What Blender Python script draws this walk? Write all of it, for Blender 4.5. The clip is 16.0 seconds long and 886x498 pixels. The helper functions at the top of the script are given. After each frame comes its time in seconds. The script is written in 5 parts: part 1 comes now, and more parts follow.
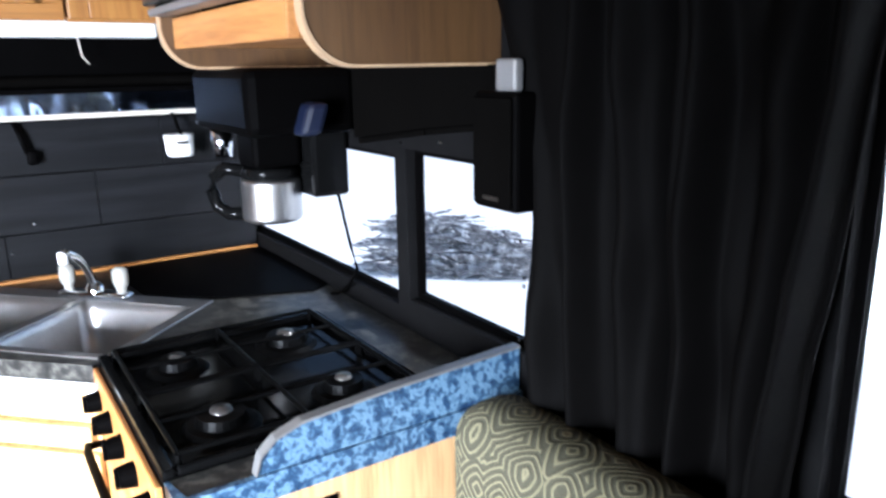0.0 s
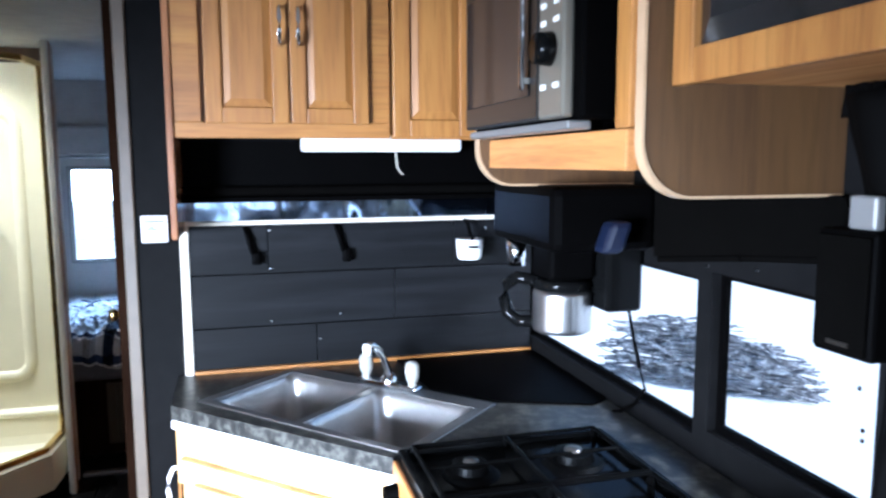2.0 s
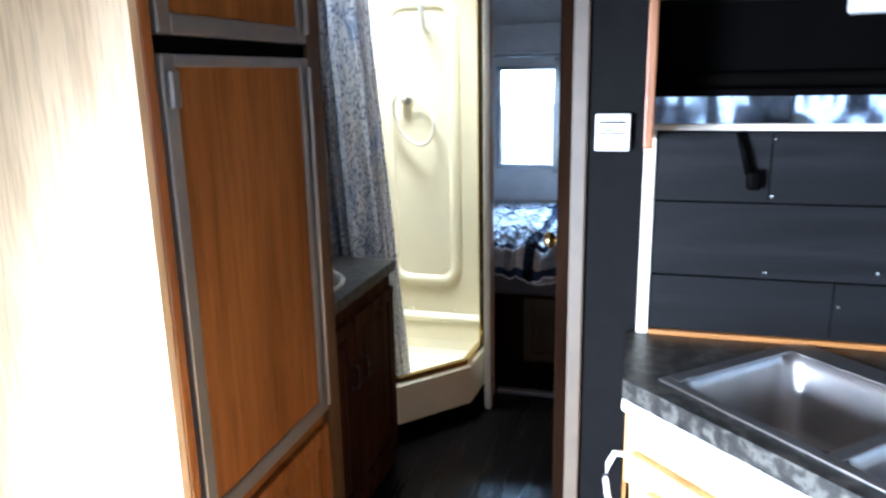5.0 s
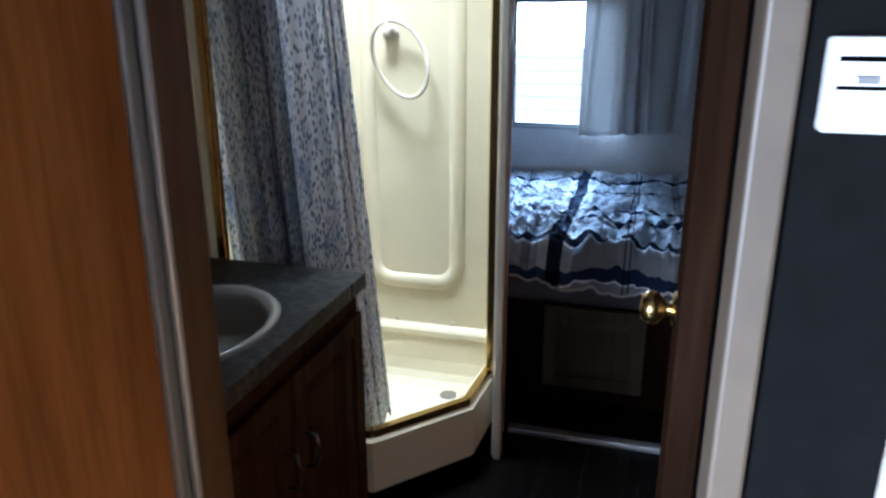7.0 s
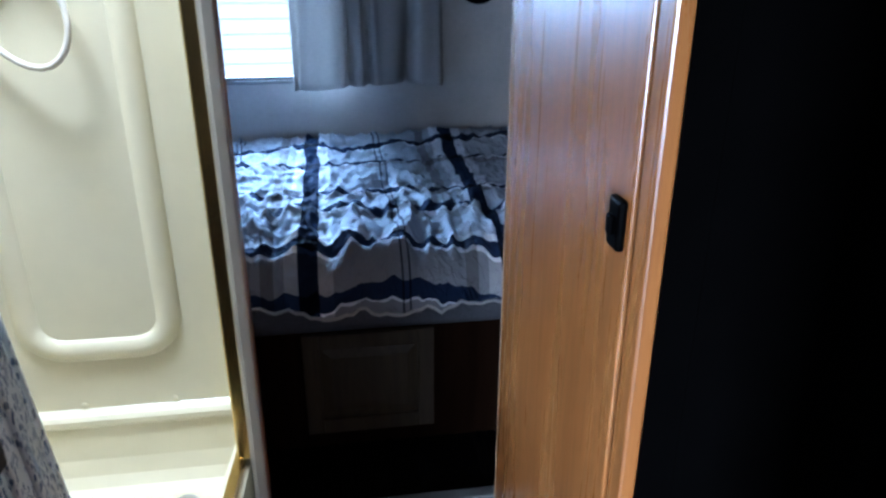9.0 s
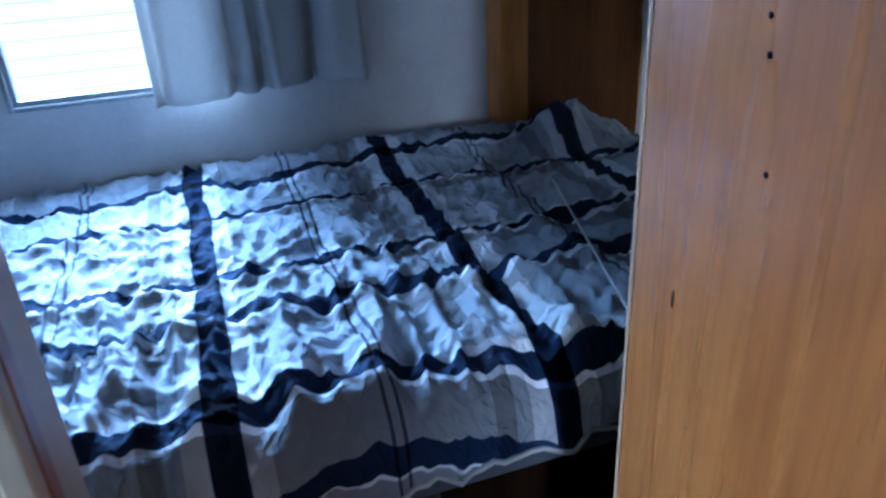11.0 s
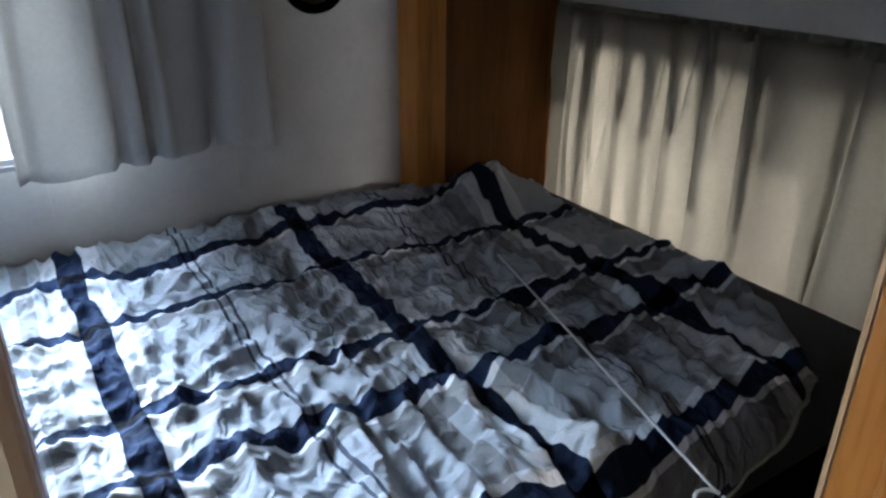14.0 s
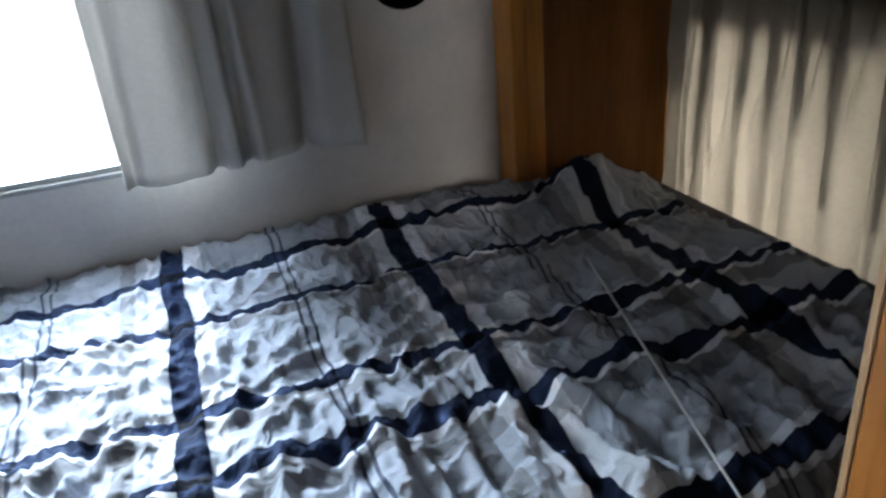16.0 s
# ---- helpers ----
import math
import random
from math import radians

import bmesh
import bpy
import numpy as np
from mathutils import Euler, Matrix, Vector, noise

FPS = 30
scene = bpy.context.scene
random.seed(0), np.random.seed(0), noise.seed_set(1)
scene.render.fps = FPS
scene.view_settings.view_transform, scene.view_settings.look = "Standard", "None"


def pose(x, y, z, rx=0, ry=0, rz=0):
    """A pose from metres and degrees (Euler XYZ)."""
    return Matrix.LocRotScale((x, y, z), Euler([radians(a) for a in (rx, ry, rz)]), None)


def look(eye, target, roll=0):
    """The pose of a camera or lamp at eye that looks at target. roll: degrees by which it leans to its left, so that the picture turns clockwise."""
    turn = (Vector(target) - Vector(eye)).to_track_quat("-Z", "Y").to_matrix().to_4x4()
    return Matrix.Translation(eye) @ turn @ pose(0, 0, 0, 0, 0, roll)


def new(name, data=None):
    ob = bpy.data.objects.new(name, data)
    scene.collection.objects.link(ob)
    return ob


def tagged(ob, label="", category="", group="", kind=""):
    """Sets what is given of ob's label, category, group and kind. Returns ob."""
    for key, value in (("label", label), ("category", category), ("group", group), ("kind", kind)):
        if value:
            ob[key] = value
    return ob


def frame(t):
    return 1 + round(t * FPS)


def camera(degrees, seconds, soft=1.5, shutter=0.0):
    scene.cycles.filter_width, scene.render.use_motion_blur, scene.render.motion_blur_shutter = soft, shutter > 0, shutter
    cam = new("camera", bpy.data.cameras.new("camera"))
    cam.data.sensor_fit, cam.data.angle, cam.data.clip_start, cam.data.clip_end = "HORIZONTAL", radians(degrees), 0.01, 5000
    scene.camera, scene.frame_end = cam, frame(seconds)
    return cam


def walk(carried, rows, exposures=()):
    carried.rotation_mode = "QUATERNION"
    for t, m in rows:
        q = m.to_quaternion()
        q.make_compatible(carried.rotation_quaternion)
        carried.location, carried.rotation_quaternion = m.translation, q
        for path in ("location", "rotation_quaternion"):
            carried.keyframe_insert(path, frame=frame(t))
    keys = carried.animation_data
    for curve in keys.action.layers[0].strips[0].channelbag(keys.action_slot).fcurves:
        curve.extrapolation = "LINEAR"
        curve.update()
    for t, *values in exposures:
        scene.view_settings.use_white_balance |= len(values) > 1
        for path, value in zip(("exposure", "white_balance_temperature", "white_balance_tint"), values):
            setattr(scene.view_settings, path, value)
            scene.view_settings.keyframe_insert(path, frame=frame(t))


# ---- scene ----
cam = camera(62.7, 16.0, 2.5, 0.3)
PATH = [
    (0, (0.719, -0.18, 1.438), (1.792, 1.434, 0.945), -0.9),
    (0.5, (0.691, -0.169, 1.463), (1.646, 1.552, 1.107), -0.3),
    (1, (0.669, -0.15, 1.467), (1.519, 1.63, 1.136), 0.0),
    (1.5, (0.644, -0.138, 1.477), (1.341, 1.716, 1.198), 0.0),
    (2, (0.608, -0.128, 1.488), (1.124, 1.789, 1.249), -0.2),
    (2.5, (0.573, -0.111, 1.485), (0.869, 1.847, 1.2), -0.5),
    (3, (0.532, -0.054, 1.468), (0.574, 1.915, 1.119), 0.1),
    (3.5, (0.478, 0.056, 1.457), (0.345, 2.022, 1.113), 1.3),
    (4, (0.418, 0.179, 1.445), (0.151, 2.12, 1.046), 0.0),
    (4.5, (0.413, 0.277, 1.436), (0.062, 2.194, 0.989), 0.0),
    (5, (0.442, 0.468, 1.429), (-0.097, 2.336, 0.961), -1.1),
    (5.2, (0.448, 0.548, 1.427), (-0.173, 2.392, 0.965), -0.4),
    (7.3, (0.146, 1.450, 1.355), (-0.327, 3.294, 0.742), 0.4),
    (7.9, (0.040, 1.723, 1.367), (-0.120, 3.618, 0.748), 0.7),
    (8.5, (0.007, 1.952, 1.354), (0.083, 3.821, 0.646), 1.3),
    (8.7, (0.004, 1.976, 1.347), (0.199, 3.827, 0.613), 1.6),
    (10.8, (-0.028, 2.804, 1.303), (0.459, 4.537, 0.431), -3.6),
    (11, (-0.023, 2.867, 1.296), (0.531, 4.578, 0.42), -3.1),
    (11.5, (-0.046, 3.0, 1.307), (0.684, 4.65, 0.445), -1.6),
    (12, (-0.079, 3.078, 1.328), (0.675, 4.699, 0.43), -0.6),
    (12.5, (-0.12, 3.125, 1.336), (0.67, 4.715, 0.416), -1.1),
    (13, (-0.159, 3.168, 1.347), (0.665, 4.752, 0.446), -2.1),
    (13.5, (-0.171, 3.185, 1.354), (0.872, 4.689, 0.55), 0.8),
    (14, (-0.174, 3.179, 1.355), (0.818, 4.706, 0.527), 0.5),
    (14.5, (-0.163, 3.176, 1.347), (0.832, 4.698, 0.515), 0.4),
    (15, (-0.125, 3.175, 1.334), (0.75, 4.708, 0.395), -0.2),
    (15.5, (-0.023, 3.18, 1.347), (0.779, 4.833, 0.557), -1.3),
    (16, (0.025, 3.165, 1.357), (0.607, 4.879, 0.505), -5.2),
]
EXPOSURES = [(0.0, 0.28, 5450, 10), (1.5, 0.40, 5050, 8), (3.0, 0.48, 4850, 7), (5.2, 0.6, 5050, 8), (7.3, 0.15, 4800, 8), (8.7, 0.13, 4680, 8), (10.8, 0.45, 4230, 8), (11.5, 0.45, 4640, 8), (12.5, 0.45, 5600, 9), (13.5, 0.4, 6000, 9), (16.0, 0.4, 6500, 10)]
walk(cam, [(t, look(eye, target, roll)) for t, eye, target, roll in PATH], EXPOSURES)

# ---- world, sun and daylight in the window openings ----
world = bpy.data.worlds.new("overcast_sky")
scene.world = world
world.use_nodes = True
sky = world.node_tree.nodes.new("ShaderNodeTexSky")
sky.sky_type, sky.sun_disc = "NISHITA", False
sky.sun_elevation, sky.sun_rotation = radians(35), radians(120)
world.node_tree.links.new(sky.outputs[0], world.node_tree.nodes["Background"].inputs[0])
world.node_tree.nodes["Background"].inputs[1].default_value = 0.15


def lamp(name, kind, m, power, colour=(1, 1, 1), size=(1, 1), angle=0, spread=0):
    data = bpy.data.lights.new(name, kind)
    data.energy, data.color = power, colour
    if kind == "AREA":
        data.shape, data.size, data.size_y = "RECTANGLE", size[0], size[1]
    if spread:
        data.spread = radians(spread)
    if kind == "SUN":
        data.angle = angle
    ob = new(name, data)
    ob.matrix_world = m
    return ob


lamp("sun", "SUN", look((6, -4, 6), (0, 0, 0)), 4.5, (1, 0.96, 0.9), angle=radians(12))
lamp("daylight_lounge_back", "AREA", look((0.1, -2.62, 1.35), (0.1, 0, 0.9)), 5, (1, 0.98, 0.95), (1.5, 0.75))
lamp("daylight_lounge_door", "AREA", look((-0.95, -0.35, 1.0), (0.62, 1.2, 0.14)), 172, (0.99, 0.98, 0.98), (0.75, 1.0), spread=90)
lamp("daylight_lounge_side", "AREA", look((1.49, -0.42, 1.28), (0, -0.42, 1.1)), 5, (1, 0.99, 0.97), (1.2, 0.66))
lamp("daylight_bed_window", "AREA", look((-0.36, 5.75, 1.58), (-0.22, 4.2, 0.6)), 215, (0.68, 0.84, 1), (0.85, 0.9))
lamp("daylight_bed_side", "AREA", look((2.05, 4.72, 0.82), (1.33, 4.58, 0.72)), 11, (1, 0.97, 0.92), (0.3, 0.2))
lamp("daylight_skylight", "AREA", look((-0.60, 3.22, 2.40), (-0.60, 3.22, 1.0)), 31, (1, 0.95, 0.84), (0.36, 0.36), spread=125)

# ---- materials ----
def material(name, rough=0.5, metal=0.0, spec=0.5):
    mat = bpy.data.materials.new(name)
    mat.use_nodes = True
    b = mat.node_tree.nodes["Principled BSDF"]
    b.inputs["Roughness"].default_value, b.inputs["Metallic"].default_value = rough, metal
    b.inputs["Specular IOR Level"].default_value = spec
    return mat, mat.node_tree, b


def node(tree, kind, **values):
    n = tree.nodes.new(kind)
    for k, v in values.items():
        n.inputs[k.replace("_", " ")].default_value = v
    return n


def coords(tree, scale=(1, 1, 1), turn=(0, 0, 0)):
    tc, mp = tree.nodes.new("ShaderNodeTexCoord"), tree.nodes.new("ShaderNodeMapping")
    mp.inputs["Scale"].default_value, mp.inputs["Rotation"].default_value = scale, turn
    tree.links.new(tc.outputs["Object"], mp.inputs["Vector"])
    return mp.outputs["Vector"]


def ramp(tree, fac, stops):
    r = tree.nodes.new("ShaderNodeValToRGB")
    while len(r.color_ramp.elements) < len(stops):
        r.color_ramp.elements.new(0.5)
    for e, (at, c) in zip(r.color_ramp.elements, stops):
        e.position, e.color = at, (*c, 1)
    tree.links.new(fac, r.inputs[0])
    return r.outputs[0]


def relief(tree, b, height, strength=0.2, distance=0.002):
    n = node(tree, "ShaderNodeBump", Strength=strength, Distance=distance)
    tree.links.new(height, n.inputs["Height"])
    tree.links.new(n.outputs[0], b.inputs["Normal"])


def mixed(tree, fac, a, c, blend="MIX"):
    m = tree.nodes.new("ShaderNodeMix")
    m.data_type, m.blend_type = "RGBA", blend
    for sock, v in ((m.inputs["Factor"], fac), (m.inputs["A"], a), (m.inputs["B"], c)):
        if hasattr(v, "links"):
            tree.links.new(v, sock)
        else:
            sock.default_value = v if not isinstance(v, tuple) else (*v, 1)
    return m.outputs["Result"]


def wood(name, light, mid, dark, axis="z", rough=0.42, fine=1.0, spec=0.5):
    mat, tree, b = material(name, rough, 0, spec)
    long = {"x": (1.2, 18, 18), "y": (18, 1.2, 18), "z": (18, 18, 1.2)}[axis]
    v = coords(tree, tuple(c * fine for c in long))
    n1 = node(tree, "ShaderNodeTexNoise", Scale=1.0, Detail=7.0, Roughness=0.62, Distortion=0.6)
    tree.links.new(v, n1.inputs["Vector"])
    n2 = node(tree, "ShaderNodeTexNoise", Scale=5.5, Detail=3.0, Roughness=0.6)
    tree.links.new(v, n2.inputs["Vector"])
    base = ramp(tree, n1.outputs[0], ((0.25, dark), (0.48, mid), (0.72, light)))
    n3 = node(tree, "ShaderNodeTexNoise", Scale=3.2, Detail=2.0, Roughness=0.5)
    tree.links.new(coords(tree, {"x": (0.5, 1, 1), "y": (1, 0.5, 1), "z": (1, 1, 0.5)}[axis]), n3.inputs["Vector"])
    cloud = ramp(tree, n3.outputs[0], ((0.34, (0.74, 0.70, 0.66)), (0.62, (1.0, 1.0, 1.0))))
    base = mixed(tree, 0.85, base, cloud, "MULTIPLY")
    pores = ramp(tree, n2.outputs[0], ((0.38, (0.62, 0.58, 0.52)), (0.52, (1, 1, 1))))
    tree.links.new(mixed(tree, 0.5, base, pores, "MULTIPLY"), b.inputs["Base Color"])
    rr = ramp(tree, n1.outputs[0], ((0.3, (rough + 0.1,) * 3), (0.7, (rough - 0.06,) * 3)))
    tree.links.new(rr, b.inputs["Roughness"])
    relief(tree, b, n2.outputs[0], 0.12, 0.001)
    return mat


def speckled(name, stops, scale=30, rough=0.4, metal=0.0, bump=0.1, spec=0.5, detail=5.0):
    mat, tree, b = material(name, rough, metal, spec)
    v = coords(tree)
    n1 = node(tree, "ShaderNodeTexNoise", Scale=scale, Detail=detail, Roughness=0.65)
    tree.links.new(v, n1.inputs["Vector"])
    n2 = node(tree, "ShaderNodeTexNoise", Scale=scale / 8, Detail=3.0)
    tree.links.new(v, n2.inputs["Vector"])
    base = ramp(tree, n1.outputs[0], stops)
    broad = ramp(tree, n2.outputs[0], ((0.35, (0.8,) * 3), (0.65, (1, 1, 1))))
    tree.links.new(mixed(tree, 0.6, base, broad, "MULTIPLY"), b.inputs["Base Color"])
    relief(tree, b, n1.outputs[0], bump, 0.001)
    return mat


def plain(name, c, rough=0.5, metal=0.0, scale=12, vary=0.12, bump=0.05, spec=0.5):
    lo = tuple(x * (1 - vary) for x in c)
    return speckled(name, ((0.35, lo), (0.65, c)), scale, rough, metal, bump, spec, 4.0)


OAK = wood("honey_oak", (0.39, 0.188, 0.047), (0.315, 0.138, 0.031), (0.22, 0.086, 0.017), "z")
OAK_X = wood("honey_oak_across", (0.39, 0.188, 0.047), (0.315, 0.138, 0.031), (0.22, 0.086, 0.017), "x")
OAK_Y = wood("honey_oak_along", (0.55, 0.28, 0.09), (0.46, 0.21, 0.06), (0.33, 0.13, 0.035), "y")
OAK_DOOR = wood("oak_door_panel", (0.41, 0.175, 0.044), (0.335, 0.128, 0.029), (0.24, 0.085, 0.017), "z", 0.27, 0.9, 0.7)
OAK_FRIDGE = wood("oak_fridge_panel", (0.27, 0.112, 0.025), (0.215, 0.082, 0.016), (0.15, 0.053, 0.010), "z", 0.58, 1.0, 0.18)
OAK_DARK = wood("dark_oak", (0.060, 0.027, 0.012), (0.038, 0.017, 0.008), (0.018, 0.008, 0.004), "z", 0.6, 1.0, 0.03)
# Brown oak darkened so that its colour already holds the lack of light.
OAK_SHADED = wood("oak_veneer_with_shade", (0.020, 0.010, 0.0055), (0.012, 0.006, 0.0035), (0.006, 0.003, 0.002), "z", 0.7, 1.0, 0.0)
OAK_GOLD = wood("golden_trim_oak", (0.72, 0.30, 0.05), (0.62, 0.235, 0.030), (0.46, 0.15, 0.016), "z", 0.35)
SIDE_BROWN = wood("brown_veneer", (0.10, 0.053, 0.019), (0.074, 0.037, 0.013), (0.045, 0.021, 0.007), "z", 0.5)
TAN_PANEL = wood("tan_veneer", (0.52, 0.35, 0.17), (0.44, 0.28, 0.13), (0.34, 0.2, 0.09), "z", 0.5)
PLANK = wood("black_plank", (0.0110, 0.0113, 0.0130), (0.0042, 0.0044, 0.0052), (0.0008, 0.0009, 0.0011), "x", 0.5, 1.0, 0.11)
WHITE_WALL = plain("white_wall_board", (0.56, 0.55, 0.53), 0.6, scale=40, vary=0.05)
GREY_WALL = plain("grey_wall_board", (0.52, 0.49, 0.455), 0.7, scale=60, vary=0.06)
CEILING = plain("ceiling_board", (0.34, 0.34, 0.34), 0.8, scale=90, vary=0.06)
FLOOR = wood("dark_vinyl_plank", (0.0055, 0.0050, 0.0047), (0.0032, 0.0028, 0.0027), (0.0014, 0.0013, 0.0013), "y", 0.28, 1.0, 0.10)
# Black of real parts; on hall and toilet walls it stands for darkness.
BLACK = plain("black_paint_and_shade", (0.0011, 0.0010, 0.0010), 0.5, vary=0.2, spec=0.012)
CHARCOAL = plain("charcoal_paint", (0.0052, 0.0050, 0.0051), 0.6, scale=30, vary=0.3, bump=0.15, spec=0.04)
BLACK_GLOSS = plain("black_enamel", (0.0030, 0.0030, 0.0030), 0.14, vary=0.2, spec=0.06)
IRON = plain("cast_iron", (0.0015, 0.0015, 0.0015), 0.4, scale=120, vary=0.3, bump=0.3, spec=0.05)
STEEL = plain("brushed_steel", (0.54, 0.53, 0.52), 0.32, 1.0, scale=150, vary=0.06)
CHROME = plain("chrome", (0.80, 0.82, 0.86), 0.07, 1.0, vary=0.03)
BRASS = plain("polished_brass", (0.72, 0.52, 0.20), 0.2, 1.0, vary=0.15)
ALU = plain("grey_aluminium", (0.27, 0.265, 0.26), 0.42, 0.6, vary=0.1)
CREAM_TRIM = plain("cream_trim", (0.60, 0.55, 0.46), 0.45, vary=0.08)
SHOWER = plain("cream_shower_plastic", (0.79, 0.72, 0.51), 0.28, scale=6, vary=0.05)
PORCELAIN = plain("grey_bisque_basin", (0.30, 0.285, 0.26), 0.2, vary=0.04)
WHITE_PLASTIC = plain("white_plastic", (0.80, 0.80, 0.78), 0.35, vary=0.04)
LAMP_LENS = plain("milky_lamp_lens", (0.80, 0.78, 0.70), 0.25, vary=0.05)
CLEAR_KNOB = plain("cloudy_knob", (0.26, 0.25, 0.22), 0.2, vary=0.15)
# Lighter copy of the honey oak; daylight glare is put into its colour.
OAK_BASE = wood("oak_with_glare", (0.66, 0.44, 0.20), (0.58, 0.37, 0.155), (0.45, 0.265, 0.10), "z")
COUNTER = speckled("charcoal_marble_laminate", ((0.28, (0.005, 0.005, 0.005)), (0.5, (0.023, 0.0222, 0.0200)), (0.60, (0.074, 0.071, 0.061)), (0.75, (0.010, 0.010, 0.0095))), 46, 0.36, detail=7.0, spec=0.30)
BLUE_MARBLE = speckled("blue_marble_laminate", ((0.32, (0.006, 0.016, 0.042)), (0.46, (0.020, 0.050, 0.100)), (0.56, (0.12, 0.20, 0.28)), (0.66, (0.016, 0.045, 0.105))), 58, 0.35, detail=6.0)
BLACK_CLOTH = plain("black_curtain_cloth", (0.0022, 0.0020, 0.0018), 0.95, scale=200, vary=0.3, bump=0.3, spec=0.0)
BLACK_SATIN = plain("black_satin_curtain", (0.0020, 0.0018, 0.0017), 0.7, scale=200, vary=0.3, bump=0.2, spec=0.02)
MIRROR = plain("mirror_glass", (0.85, 0.85, 0.85), 0.02, 1.0, vary=0.0, bump=0.0)
SNOW = plain("snow", (0.88, 0.88, 0.88), 0.9, scale=2, vary=0.06)
TWIG = speckled("weathered_sticks", ((0.38, (0.14, 0.135, 0.14)), (0.52, (0.34, 0.33, 0.34)), (0.62, (0.78, 0.78, 0.80))), 9, 0.9)
MATTRESS = plain("dark_mattress_ticking", (0.10, 0.10, 0.11), 0.9, scale=120, vary=0.2, spec=0.1)
CORD = plain("white_cord", (0.7, 0.7, 0.7), 0.6)
GLASS_BLACK = plain("black_oven_glass", (0.015, 0.014, 0.014), 0.08, vary=0.1)
BRONZE = plain("bronze_face", (0.020, 0.017, 0.014), 0.3, 0.3, vary=0.15)
CHAMPAGNE = plain("champagne_control_face", (0.21, 0.19, 0.15), 0.3, 0.5, vary=0.12)
# Mirror metal; the blue of reflected windows is put into its colour.
FOIL = plain("sky_tinted_foil", (0.52, 0.66, 0.95), 0.12, 1.0, scale=30, vary=0.35)
# Pale oak, its grain evened and lifted to hold the overexposed daylight.
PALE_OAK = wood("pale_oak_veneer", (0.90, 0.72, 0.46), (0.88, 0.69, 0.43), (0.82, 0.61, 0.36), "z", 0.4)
KNOB_BLACK = plain("worn_burner_steel", (0.16, 0.15, 0.14), 0.3, 0.8, vary=0.3)
GLOSS_EDGE = wood("glossy_copper_veneer", (0.36, 0.17, 0.075), (0.26, 0.11, 0.045), (0.16, 0.06, 0.022), "z", 0.2, 1.0, 0.8)
EDGE_TAN = plain("pale_edge_band", (0.46, 0.31, 0.18), 0.4, vary=0.15)


def glass(name, tint=(1, 1, 1)):
    mat, tree, b = material(name, 0.02)
    b.inputs["Base Color"].default_value = (*tint, 1)
    b.inputs["Transmission Weight"].default_value = 1.0
    b.inputs["IOR"].default_value = 1.02
    return mat


PANE = glass("window_glass")


def see_through_cloth(name, c, amount=0.5):
    mat, tree, b = material(name, 0.9, 0, 0.1)
    v = coords(tree)
    n1 = node(tree, "ShaderNodeTexNoise", Scale=90.0, Detail=4.0)
    tree.links.new(v, n1.inputs["Vector"])
    col = ramp(tree, n1.outputs[0], ((0.35, tuple(x * 0.94 for x in c)), (0.65, c)))
    tree.links.new(col, b.inputs["Base Color"])
    tl, mx = tree.nodes.new("ShaderNodeBsdfTranslucent"), tree.nodes.new("ShaderNodeMixShader")
    tree.links.new(col, tl.inputs[0])
    mx.inputs[0].default_value = amount
    out = tree.nodes["Material Output"]
    tree.links.new(b.outputs[0], mx.inputs[1])
    tree.links.new(tl.outputs[0], mx.inputs[2])
    tree.links.new(mx.outputs[0], out.inputs[0])
    return mat


POST_TAN = plain("worn_brown_trim", (0.105, 0.078, 0.052), 0.5, vary=0.2)
GREY_CLOTH = see_through_cloth("grey_curtain_cloth", (0.48, 0.455, 0.425), 0.25)
HATCH = wood("olive_brown_oak", (0.064, 0.041, 0.013), (0.045, 0.028, 0.009), (0.026, 0.016, 0.005), "z", 0.65)
# Darker copy of the linen; holds the light lost in folded pleats.
LINEN_SHADE = see_through_cloth("linen_with_pleat_shade", (0.16, 0.145, 0.12), 0.12)
LINEN = see_through_cloth("thin_linen_curtain", (0.40, 0.375, 0.33), 0.8)

# ---- mesh helpers ----
def box(bm, x0, y0, z0, x1, y1, z1, bevel=0.0, seg=2, turn=None):
    """Adds a box, with its edges rounded by bevel, to bm."""
    r = bmesh.ops.create_cube(bm, size=1)
    vs = r["verts"]
    bmesh.ops.scale(bm, vec=(x1 - x0, y1 - y0, z1 - z0), verts=vs)
    bmesh.ops.translate(bm, vec=((x0 + x1) / 2, (y0 + y1) / 2, (z0 + z1) / 2), verts=vs)
    if bevel:
        es = list({e for v in vs for e in v.link_edges})
        r = bmesh.ops.bevel(bm, geom=es, offset=bevel, segments=seg, profile=0.5, affect="EDGES")
        vs = list({v for f in r["faces"] for v in f.verts} | {v for v in vs if v.is_valid})
    if turn is not None:
        bmesh.ops.transform(bm, matrix=turn, verts=vs)
    return bm


def rod(bm, a, b, r, r2=None, n=12):
    """Adds a round bar from a to b."""
    a, b = Vector(a), Vector(b)
    m = Matrix.Translation((a + b) / 2) @ (b - a).to_track_quat("Z", "Y").to_matrix().to_4x4()
    bmesh.ops.create_cone(bm, cap_ends=True, segments=n, radius1=r, radius2=r if r2 is None else r2, depth=(b - a).length, matrix=m)
    return bm


